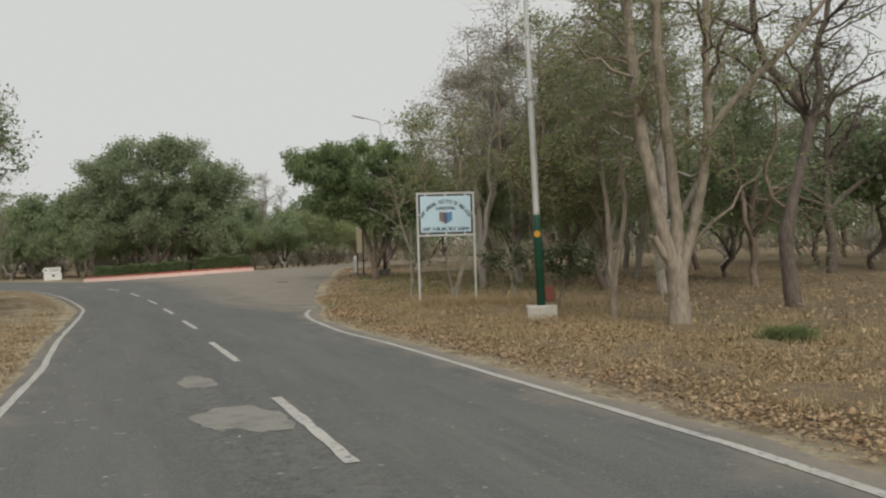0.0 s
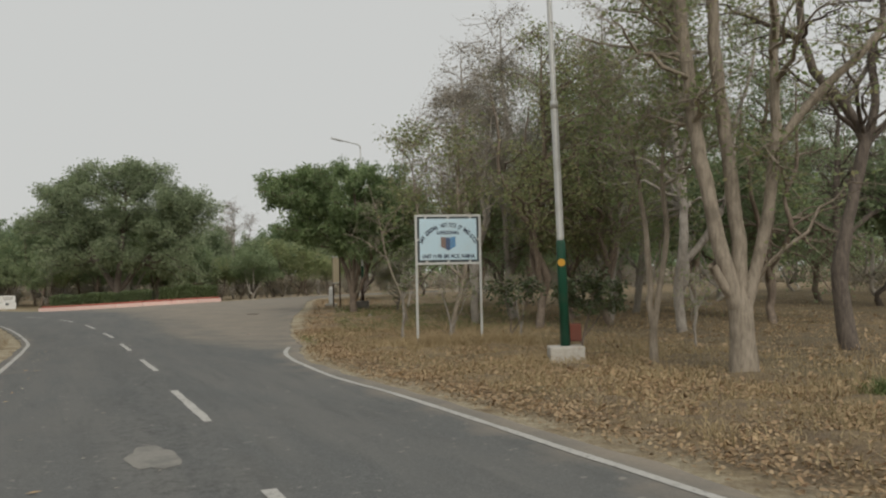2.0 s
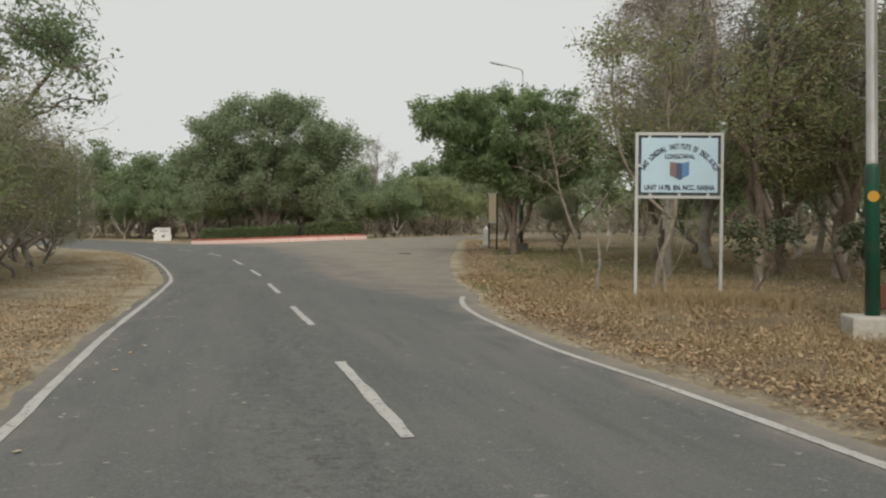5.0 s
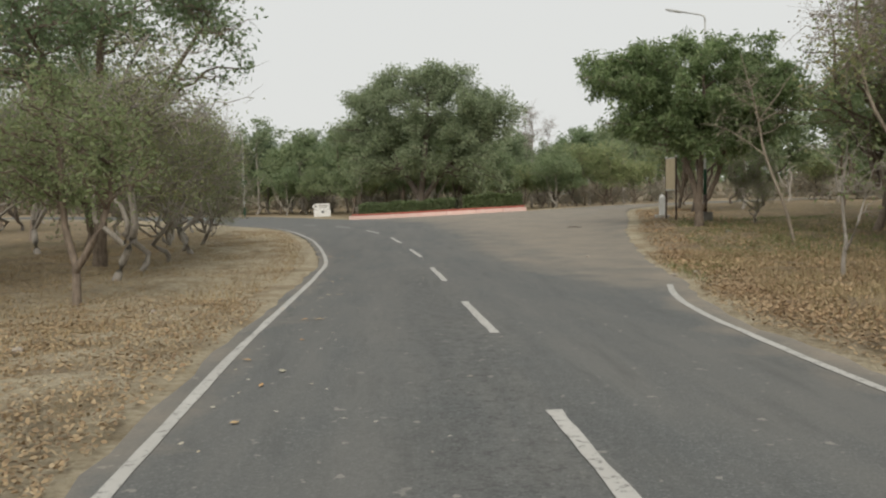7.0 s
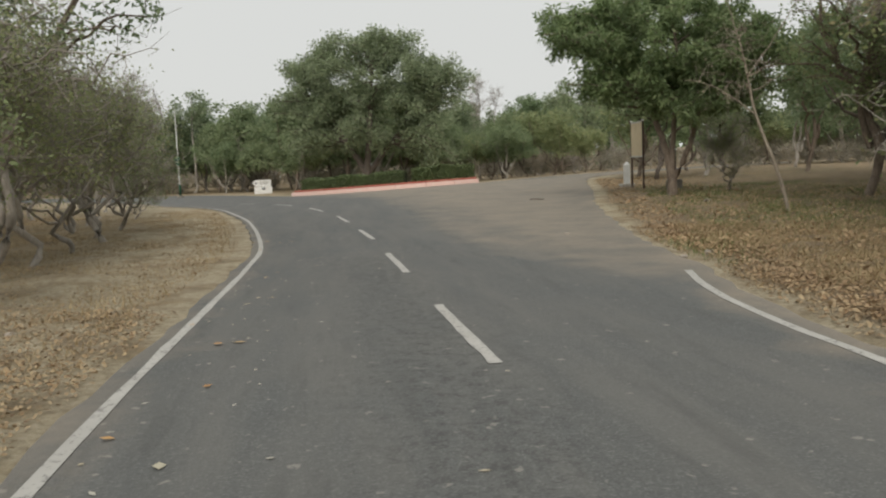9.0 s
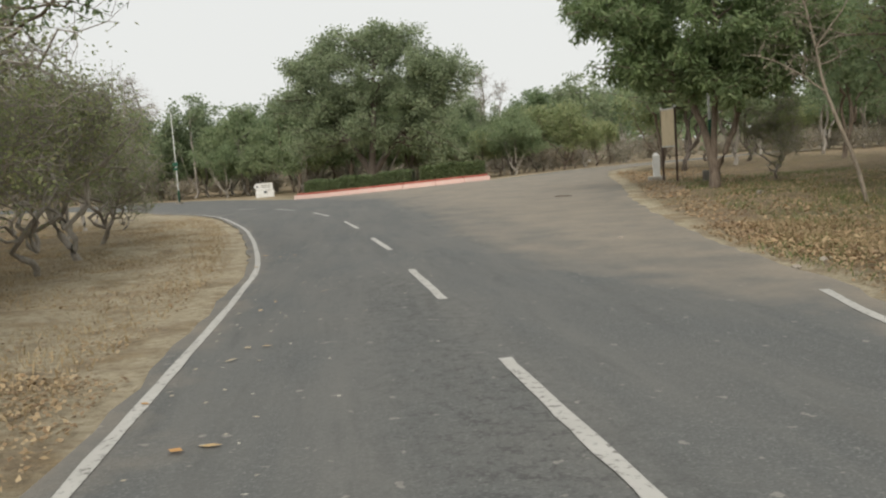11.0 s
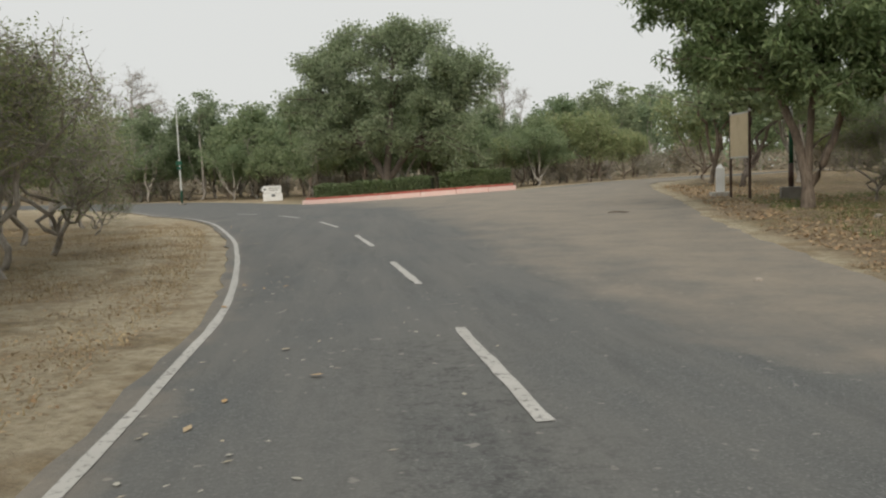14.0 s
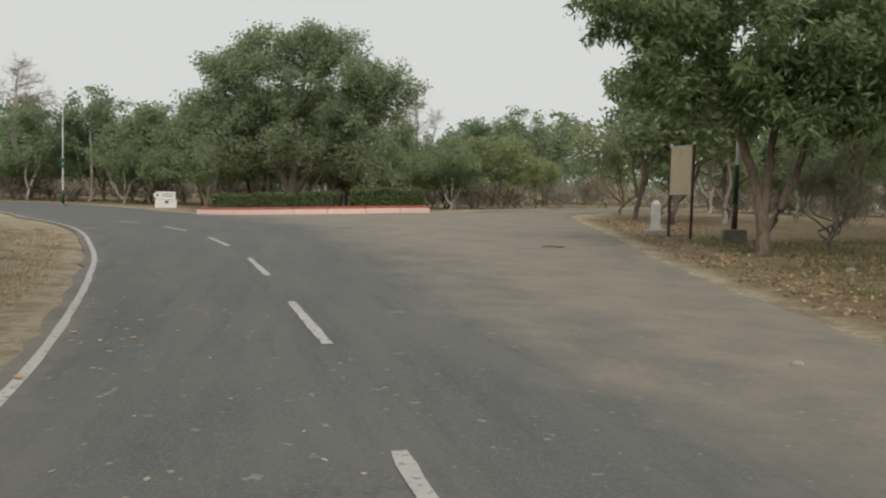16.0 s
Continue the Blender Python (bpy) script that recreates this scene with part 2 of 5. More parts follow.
# ---- building helpers ----
def mesh_of(name, verts, faces, material=None, smooth=False):
    """A mesh from arrays: verts (n, 3) and faces (m, 3 or 4)."""
    me = bpy.data.meshes.new(name)
    verts = np.asarray(verts, dtype=np.float32)
    faces = np.asarray(faces, dtype=np.int32)
    k = faces.shape[1]
    me.vertices.add(len(verts))
    me.vertices.foreach_set("co", verts.ravel())
    me.loops.add(faces.size)
    me.loops.foreach_set("vertex_index", faces.ravel())
    me.polygons.add(len(faces))
    me.polygons.foreach_set("loop_start", np.arange(0, faces.size, k, dtype=np.int32))
    if smooth:
        me.polygons.foreach_set("use_smooth", np.ones(len(faces), dtype=bool))
    me.update(calc_edges=True)
    me.validate()
    if material:
        me.materials.append(material)
    return me


def part(name, data, material, parent, label=""):
    """Links a bmesh or mesh as one mesh object under a thing or a part."""
    if isinstance(data, bmesh.types.BMesh):
        me = bpy.data.meshes.new(name)
        data.to_mesh(me)
        data.free()
    else:
        me = data
    if material and not me.materials:
        me.materials.append(material)
    ob = new(name, me)
    ob.parent = parent
    return tagged(ob, label)


def thing(name, m, label, category, group="", kind=""):
    ob = new(name)
    ob.matrix_world = m
    return tagged(ob, label, category, group, kind)


def box(bm, size, at, bevel=0.0, turn=None):
    m = Matrix.Translation(at) @ (turn or Matrix()) @ Matrix.Diagonal((*size, 1))
    made = bmesh.ops.create_cube(bm, size=1, matrix=m)["verts"]
    if bevel:
        edges = {e for v in made for e in v.link_edges}
        bmesh.ops.bevel(bm, geom=list(edges), offset=bevel, segments=2, affect="EDGES", profile=0.6)
    return bm


def tube_bm(bm, points, radii, sides=12):
    rings = []
    pts = [Vector(p) for p in points]
    for k, p in enumerate(pts):
        d = (pts[min(k + 1, len(pts) - 1)] - pts[max(k - 1, 0)]).normalized()
        q = d.to_track_quat("Z", "Y")
        rings.append([bm.verts.new(p + q @ Vector((math.cos(a) * radii[k], math.sin(a) * radii[k], 0)))
                      for a in (2 * math.pi * i / sides for i in range(sides))])
    for a, b in zip(rings, rings[1:]):
        for i in range(sides):
            bm.faces.new((a[i], a[(i + 1) % sides], b[(i + 1) % sides], b[i])).smooth = True
    bm.faces.new(list(reversed(rings[0])))
    bm.faces.new(rings[-1])
    return bm


def sstep(a, b, v):
    u = np.clip((np.asarray(v, dtype=float) - a) / (b - a), 0, 1)
    return u * u * (3 - 2 * u)


def gz(x, y):
    """Height of the land: level by the road, rising a little towards the side road; a low mound under the board."""
    mound = 0.16 * sstep(4.0, 0, np.abs(np.asarray(x) - 0.4)) * sstep(3.5, 0, np.abs(np.asarray(y) - 20))
    return 0.7 * sstep(24, 66, y) * sstep(-38, -12, x) + mound


# ---- plan of the roads ----
LINE_LEFT = [(2.1, -7.5), (-0.65, -1.1), (-2.72, 4.02), (-5.27, 10.03), (-6.01, 11.58), (-7.64, 14.99), (-9.42, 18.95), (-11.43, 23.38),
             (-12.98, 26.44), (-16.08, 31.55), (-19.5, 36.6), (-25.6, 44.4), (-33.7, 52.8), (-48.5, 66.2), (-75, 83), (-120, 102)]
LINE_RIGHT = [(8.1, -10), (5.08, -1.55), (3.46, 3.65), (2.5, 5.94), (1.31, 8.56), (-0.54, 12.61), (-1.76, 14.98), (-2.61, 17.07), (-3.23, 18.67), (-3.76, 20.58), (-4.02, 22.3)]
EDGE_SIDE = [(-3.9, 23.2), (-4.75, 26.3), (-5.35, 28.9), (-5.9, 32.0), (-6.75, 36.5), (-7.85, 44.2), (-10.4, 67.7), (-6.5, 95), (3, 125), (14, 150)]
KERB = [(-34.0, 68.1), (-29.8, 66.0), (-24.7, 64.7), (-21.0, 65.6), (-18.4, 68.0)]
EDGE_INNER = [(-17.6, 72), (-15.5, 90), (-8, 114), (0, 135), (8, 152)]
EDGE_FAR = [(-34.6, 69.4), (-38.5, 73), (-46, 80), (-58, 89), (-80, 98), (-120, 114)]


def smooth_line(points, step=0.5):
    """A curve through the points, cut into even steps."""
    p = np.array(points, dtype=float)
    p = np.vstack([2 * p[0] - p[1], p, 2 * p[-1] - p[-2]])
    out = []
    for k in range(1, len(p) - 2):
        a, b, c, d = p[k - 1:k + 3]
        n = max(2, int(np.linalg.norm(c - b) / step))
        for u in np.arange(n) / n:
            out.append(0.5 * (2 * b + (c - a) * u + (2 * a - 5 * b + 4 * c - d) * u ** 2 + (3 * b - a - 3 * c + d) * u ** 3))
    out.append(p[-2])
    return np.array(out)


def offset_line(p, d):
    t = np.gradient(p, axis=0)
    t /= np.linalg.norm(t, axis=1)[:, None]
    return p + np.stack([t[:, 1], -t[:, 0]], 1) * d


left_line, right_line = smooth_line(LINE_LEFT), smooth_line(LINE_RIGHT)
rng = np.random.default_rng(5)
left_edge = offset_line(left_line, -0.2)
left_edge += rng.normal(0, 0.035, left_edge.shape)
right_edge = np.vstack([offset_line(right_line, 0.32), smooth_line(EDGE_SIDE)])
right_edge += rng.normal(0, 0.04, right_edge.shape)
kerb_line = smooth_line(KERB)
ROAD = np.vstack([left_edge, smooth_line(EDGE_FAR, 1.5)[::-1], kerb_line, smooth_line(EDGE_INNER, 1.5), right_edge[::-1]])


def segment_distance(px, py, poly, closed=True):
    best = np.full(px.shape, 1e9)
    q = np.roll(poly, -1, axis=0) if closed else poly[1:]
    for (ax, ay), (bx, by) in zip(poly, q):
        dx, dy = bx - ax, by - ay
        u = np.clip(((px - ax) * dx + (py - ay) * dy) / max(dx * dx + dy * dy, 1e-9), 0, 1)
        best = np.minimum(best, (px - ax - u * dx) ** 2 + (py - ay - u * dy) ** 2)
    return np.sqrt(best)


def inside(px, py, poly):
    hit = np.zeros(px.shape, dtype=bool)
    for (ax, ay), (bx, by) in zip(poly, np.roll(poly, -1, axis=0)):
        if ay == by:
            continue
        hit ^= ((ay > py) != (by > py)) & (px < (bx - ax) * (py - ay) / (by - ay) + ax)
    return hit


def off_road(px, py):
    """Metres outside the road (negative on it)."""
    px, py = np.asarray(px, dtype=float), np.asarray(py, dtype=float)
    d = segment_distance(px, py, ROAD)
    return np.where(inside(px, py, ROAD), -d, d)


def axis(lo, hi, fine, far):
    mids = list(np.arange(lo, hi, fine))
    up, step = [hi], fine
    while up[-1] < far:
        step *= 1.16
        up.append(up[-1] + step)
    dn, step = [lo], fine
    while dn[-1] > -far:
        step *= 1.16
        dn.append(dn[-1] - step)
    return np.array(dn[:0:-1] + mids + up)


def build_ground():
    xs, ys = axis(-22, 14, 0.25, 900), axis(-4, 50, 0.25, 900)
    gx, gy = np.meshgrid(xs, ys)
    d = off_road(gx.ravel(), gy.ravel()).reshape(gx.shape)
    r = np.random.default_rng(2)
    rough = r.normal(0, 1, gx.shape)
    for _ in range(2):
        rough = (rough + np.roll(rough, 1, 0) + np.roll(rough, 1, 1) + np.roll(rough, -1, 0) + np.roll(rough, -1, 1)) / 5
    waves = 0.05 * np.sin(gx * 0.9 + 1.3 * np.sin(gy * 0.4)) * np.sin(gy * 0.7 + np.sin(gx * 0.5))
    z = gz(gx, gy) + (0.09 * rough + waves * 0.6 + 0.03) * sstep(0.1, 1.8, d) - 0.07 * sstep(0.05, -0.35, d)
    nx, ny = len(xs), len(ys)
    idx = np.arange(nx * ny).reshape(ny, nx)
    faces = np.stack([idx[:-1, :-1], idx[:-1, 1:], idx[1:, 1:], idx[1:, :-1]], -1).reshape(-1, 4)
    me = mesh_of("ground", np.stack([gx, gy, z], -1).reshape(-1, 3), faces, EARTH, True)
    left = inside(gx.ravel(), gy.ravel(), np.vstack([left_line, [(-200, 102), (-200, -60), (5, -60)]])).reshape(gx.shape)
    sand = np.where(left, sstep(8.0, 0.8, d) * 0.95, sstep(0.9, 0.1, d))
    sand = np.maximum(sand, sstep(3.0, 0.5, d) * (gy > 60))
    floor = np.where(left, 0.25 * sstep(5, 9, d), (0.28 + 0.37 * sstep(40, 28, gy)) * sstep(3.4, 7.2, d)) * sstep(75, 55, gy)
    me.attributes.new("woodfloor", "FLOAT", "POINT").data.foreach_set("value", floor.ravel().astype(np.float32))
    me.attributes.new("sand", "FLOAT", "POINT").data.foreach_set("value", sand.ravel().astype(np.float32))
    return tagged(new("ground", me), "dry earth with straw, sand and fallen leaves beside the road", "ground", kind="structure")


def build_road():
    from mathutils import geometry
    r = np.random.default_rng(3)
    gx, gy = np.meshgrid(np.arange(-24, 9, 0.6), np.arange(-9, 48, 0.6))
    fx, fy = np.meshgrid(np.arange(-120, 16, 3.0), np.arange(48, 150, 3.0))
    hx, hy = np.meshgrid(np.arange(-60, -24, 2.0), np.arange(36, 48, 2.0))
    px = np.concatenate([gx.ravel(), fx.ravel(), hx.ravel()])
    py = np.concatenate([gy.ravel(), fy.ravel(), hy.ravel()])
    px, py = px + r.uniform(-.1, .1, px.shape), py + r.uniform(-.1, .1, py.shape)
    keep = off_road(px, py) < -0.3
    pts = [Vector(p) for p in ROAD] + [Vector(p) for p in zip(px[keep], py[keep])]
    n = len(ROAD)
    out = geometry.delaunay_2d_cdt(pts, [(k, (k + 1) % n) for k in range(n)], [], 1, 1e-5)
    v = np.array([tuple(p) for p in out[0]])
    f = np.array([t for t in out[2] if len(t) == 3])
    a = v[f]
    area = (a[:, 1, 0] - a[:, 0, 0]) * (a[:, 2, 1] - a[:, 0, 1]) - (a[:, 2, 0] - a[:, 0, 0]) * (a[:, 1, 1] - a[:, 0, 1])
    f[area < 0] = f[area < 0][:, ::-1]
    z = gz(v[:, 0], v[:, 1]) + 0.012
    me = mesh_of("road", np.column_stack([v, z]), f, ASPHALT, True)
    # dusty apron of the side road
    apron = np.array([(-3.6, 21.5), (-4.6, 22.5), (-6.4, 24.9), (-8.3, 27.9), (-9.9, 31), (-12.5, 37.2), (-17.5, 46.5), (-26, 58), (-33, 66.5),
                      (-24, 66), (-16, 68), (-14, 95), (-8, 100), (-9.5, 67), (-7, 44), (-5.8, 36), (-4.6, 28), (-3.6, 24)])
    d = segment_distance(v[:, 0], v[:, 1], apron)
    dust = np.where(inside(v[:, 0], v[:, 1], apron), 0.55 + 0.2 * sstep(0, 2.2, d), 0.55 * sstep(1.6, 0.0, d))
    edge = segment_distance(v[:, 0], v[:, 1], right_edge, False)
    dust = np.maximum(dust, 0.75 * sstep(0.9, 0.1, edge))
    dust = np.maximum(dust, 0.5 * sstep(0.8, 0.1, segment_distance(v[:, 0], v[:, 1], left_edge, False)))
    me.attributes.new("dust", "FLOAT", "POINT").data.foreach_set("value", dust.astype(np.float32))
    strip = np.array([(1.2, 1.5), (-1.8, 7.5), (-3.6, 11.5), (-5.0, 14.8), (-6.5, 18), (-9.5, 24)])
    ravel = sstep(1.0, 0.1, segment_distance(v[:, 0], v[:, 1], strip, False))
    me.attributes.new("ravel", "FLOAT", "POINT").data.foreach_set("value", ravel.astype(np.float32))
    return tagged(new("road", me), "worn grey asphalt road with a dusty side road joining it", "road", kind="structure")


def ribbon(name, p, width, label, lift=0.018, seed=1):
    r = np.random.default_rng(seed)
    w = width / 2 + r.normal(0, 0.006, (len(p), 2))
    a, b = offset_line(p, 1) - p, p
    lft, rgt = b + a * w[:, :1], b - a * w[:, 1:]
    n = len(p)
    v = np.vstack([np.column_stack([q, gz(q[:, 0], q[:, 1]) + lift]) for q in (lft, rgt)])
    k = np.arange(n - 1)
    me = mesh_of(name, v, np.stack([k, k + 1, k + 1 + n, k + n], 1)[:, ::-1], PAINT)
    if me.polygons[0].normal.z < 0:
        me.flip_normals()
    return tagged(new(name, me), label, "road marking", kind="structure")


def blotch(name, cx, cy, rx, ry, turn, seed, label):
    """A thin patch of grey cement with a ragged outline."""
    r = np.random.default_rng(seed)
    n = 42
    a = np.arange(n) * 2 * math.pi / n
    w = 1 + 0.12 * np.sin(2 * a + r.uniform(0, 6)) + 0.1 * np.sin(3 * a + r.uniform(0, 6)) + 0.06 * np.sin(7 * a + r.uniform(0, 6)) + r.normal(0, 0.03, n)
    x, y = np.cos(a) * rx * w, np.sin(a) * ry * w
    c, s = math.cos(turn), math.sin(turn)
    bm = bmesh.new()
    vs = [bm.verts.new((cx + c * i - s * j, cy + s * i + c * j, 0.0165)) for i, j in zip(x, y)]
    bm.faces.new(vs)
    return tagged(part(name, bm, PATCH, None), label, "road patch", kind="structure")


build_ground()
build_road()
ribbon("edge_line_left", left_line, 0.1, "worn white line along the road's edge", seed=7)
ribbon("edge_line_right", right_line, 0.1, "worn white line along the road's edge, ending at the side road", seed=8)
DASHES = [((3.0, -1.6), (1.75, 1.1)), ((0.15, 4.6), (-1.16, 7.45)), ((-2.58, 10.65), (-4.0, 13.6)), ((-5.4, 16.7), (-6.69, 19.32)), ((-8.07, 22.15), (-9.46, 24.97)),
          ((-10.95, 27.95), (-12.38, 30.55)), ((-13.9, 33.27), (-15.5, 36.0)), ((-17.3, 38.7), (-19.1, 41.2)), ((-21.3, 43.9), (-23.4, 46.2)), ((-26, 48.8), (-28.3, 50.9))]
for k, (a, b) in enumerate(DASHES):
    p = np.array([np.array(a) + (np.array(b) - np.array(a)) * u for u in np.linspace(0, 1, 14)])
    tagged(ribbon("centre_dash", p, 0.112, "worn white dash on the road's middle", 0.02, 20 + k), group="centre dashes")
blotch("cement_patch", -1.2, 6.35, 0.78, 0.38, 2.1, 4, "pale grey cement patch in the asphalt")
blotch("cement_patch", -2.5, 8.72, 0.62, 0.2, 2.0, 9, "small grey cement patch in the asphalt")
blotch("cement_patch", -20.6, 42.4, 1.5, 0.7, 2.4, 12, "pale worn patch in the asphalt at the bend")


# ---- trees ----
def tubes_mesh(name, runs, material):
    """Tapered tubes: each run is (points, radii, sides)."""
    verts, faces, base = [], [], 0
    for pts, rad, sides in runs:
        p = np.asarray(pts, dtype=float)
        t = np.gradient(p, axis=0)
        t /= np.linalg.norm(t, axis=1)[:, None] + 1e-9
        up = np.where(np.abs(t[:, 2:3]) > 0.9, np.array([[1.0, 0, 0]]), np.array([[0, 0, 1.0]]))
        u = np.cross(t, up)
        u /= np.linalg.norm(u, axis=1)[:, None] + 1e-9
        w = np.cross(t, u)
        a = np.arange(sides) * 2 * math.pi / sides
        ring = p[:, None] + np.asarray(rad)[:, None, None] * (np.cos(a)[None, :, None] * u[:, None] + np.sin(a)[None, :, None] * w[:, None])
        n = len(p)
        verts.append(ring.reshape(-1, 3))
        k = np.arange((n - 1) * sides).reshape(n - 1, sides)
        nxt = np.roll(k, -1, axis=1)
        faces.append(np.stack([k, nxt, nxt + sides, k + sides], -1).reshape(-1, 4) + base)
        base += n * sides
    return mesh_of(name, np.vstack(verts), np.vstack(faces), material, True)


def leaves_mesh(name, at, r, length, width, droop, material):
    """Folded leaves, one island each, round the given places."""
    n = len(at)
    d = r.normal(0, 1, (n, 3))
    d[:, 2] = d[:, 2] * 0.6 - droop
    d /= np.linalg.norm(d, axis=1)[:, None]
    s = np.cross(d, r.normal(0, 1, (n, 3)))
    s /= np.linalg.norm(s, axis=1)[:, None] + 1e-9
    nrm = np.cross(d, s)
    ln = length * r.uniform(0.65, 1.25, (n, 1))
    wd = width * r.uniform(0.7, 1.2, (n, 1))
    a = at
    b = at + d * ln * 0.45 + s * wd * 0.5 + nrm * wd * 0.18
    c = at + d * ln
    e = at + d * ln * 0.45 - s * wd * 0.5 + nrm * wd * 0.18
    v = np.stack([a, b, c, e], 1).reshape(-1, 3)
    return mesh_of(name, v, np.arange(4 * n).reshape(n, 4), material)


def bent(r, a, b, n, wobble, sag=0.0):
    """A crooked run from a to b."""
    a, b = np.asarray(a, dtype=float), np.asarray(b, dtype=float)
    u = np.linspace(0, 1, n)[:, None]
    ln = np.linalg.norm(b - a)
    p = a + (b - a) * u
    j = np.cumsum(r.normal(0, 1, (n, 3)), axis=0)
    j -= j[0] + (j[-1] - j[0]) * u
    p += j * wobble * ln / math.sqrt(n)
    p[:, 2] += sag * ln * (4 * u[:, 0] * (1 - u[:, 0]))
    return p


def grow(name, seed, stems, crowns, limbs, twigs, leaf, leaves, spread, bark, foliage, wobble=0.06, sides=9, twig_size=0.012, label="", category="tree",
         group="", at=None, shell=0.55, droop=0.25, whips=0, low=0.35, twig_reach=0.9, plain_twigs=False):
    """A tree. stems: (points, radii) of its main runs; crowns: ellipsoids (centre, radii, share) that its foliage fills; limbs: how many
    boughs reach into them; twigs: how many twigs each bough bears; leaf: (length, width); leaves: how many on each twig."""
    r = np.random.default_rng(seed)
    root = thing(name, at or Matrix(), label, category, group)
    trunk, fine, spots, tips = [], [], [], []
    nodes, node_r = [], []
    for pts, rad in stems:
        p = smooth_line3(pts, 0.3)
        rr = np.interp(np.linspace(0, 1, len(p)), np.linspace(0, 1, len(rad)), rad)
        rr = rr * (1 + r.normal(0, 0.035, len(p)))
        p = p + r.normal(0, 0.012, p.shape) * (np.arange(len(p)) > 0)[:, None]
        trunk.append((p, rr, sides))
        nodes.append(p[int(len(p) * low):])
        node_r.append(rr[int(len(p) * low):])
    nodes, node_r = np.vstack(nodes), np.concatenate(node_r)
    shares = np.array([c[2] for c in crowns], dtype=float)
    pick = r.choice(len(crowns), limbs, p=shares / shares.sum())
    for k in pick:
        c, rad, _ = crowns[k]
        d = r.normal(0, 1, 3)
        d /= np.linalg.norm(d)
        goal = np.array(c) + d * np.array(rad) * r.uniform(shell, 0.95)
        cost = np.linalg.norm(nodes - goal, axis=1) + 1.6 * np.maximum(0, nodes[:, 2] - goal[2] + 0.25 * np.linalg.norm(nodes[:, :2] - goal[:2], axis=1))
        near = int(np.argmin(cost * r.uniform(0.85, 1.15, len(cost))))
        p = bent(r, nodes[near], goal, 8, wobble * 1.6, 0.06)
        r0 = min(node_r[near] * 0.6, 0.012 + 0.016 * np.linalg.norm(goal - nodes[near]))
        fine.append((p[::2], np.linspace(r0, twig_size, 4), 3) if plain_twigs else (p, np.linspace(r0, twig_size, 8), 5))
        for _ in range(twigs):
            u = r.integers(3, 8)
            e = r.normal(0, 1, 3)
            e /= np.linalg.norm(e)
            tip = p[u] + e * np.array([1, 1, 0.75]) * twig_reach * r.uniform(0.45, 1.1)
            q = bent(r, p[u], tip, 4, wobble * 2)
            if not plain_twigs:
                fine.append((q[::3] if twig_size < 0.01 else q[[0, 2, 3]], np.linspace(twig_size * 0.9, twig_size * 0.35, 2 if twig_size < 0.01 else 3), 3))
            tips.append(q)
            for _ in range(whips):
                w = q[r.integers(1, 4)]
                e2 = r.normal(0, 1, 3) + np.array([0, 0, 0.5])
                e2 /= np.linalg.norm(e2)
                fine.append((np.array([w, w + e2 * twig_reach * r.uniform(0.3, 0.8)]), np.array([twig_size * 0.5, twig_size * 0.2]), 3))
    part("trunk", tubes_mesh("trunk", trunk, bark), bark, root)
    tagged(part("branchwork", tubes_mesh("branchwork", fine, bark), bark, root), kind="stuff")
    if leaves:
        q = np.array(tips)
        n = len(q) * leaves
        t = r.integers(0, len(q), n)
        u = r.uniform(0.25, 1.0, n)[:, None] * 3
        i = np.minimum(u.astype(int)[:, 0], 2)
        f = u - i[:, None]
        spots = q[t, i] * (1 - f) + q[t, i + 1] * f + np.clip(r.normal(0, spread, (n, 3)), -1.4 * spread, 1.4 * spread)
        part("crown", leaves_mesh("crown", spots, r, leaf[0], leaf[1], droop, foliage), foliage, root)
    return root


def smooth_line3(points, step):
    p = np.array(points, dtype=float)
    p = np.vstack([2 * p[0] - p[1], p, 2 * p[-1] - p[-2]])
    out = []
    for k in range(1, len(p) - 2):
        a, b, c, d = p[k - 1:k + 3]
        n = max(2, int(np.linalg.norm(c - b) / step))
        for u in np.arange(n) / n:
            out.append(0.5 * (2 * b + (c - a) * u + (2 * a - 5 * b + 4 * c - d) * u ** 2 + (3 * b - a - 3 * c + d) * u ** 3))
    out.append(p[-2])
    return np.array(out)


def stand(x, y, turn=0.0, size=1.0, sink=0.06):
    return Matrix.Translation((x, y, float(gz(x, y)) - sink)) @ Matrix.Rotation(turn, 4, "Z") @ Matrix.Scale(size, 4)


def place_copy(ob, x, y, turn, size):
    c = copy_thing(ob, Matrix())
    c.matrix_world = stand(x, y, turn, size)
    return c


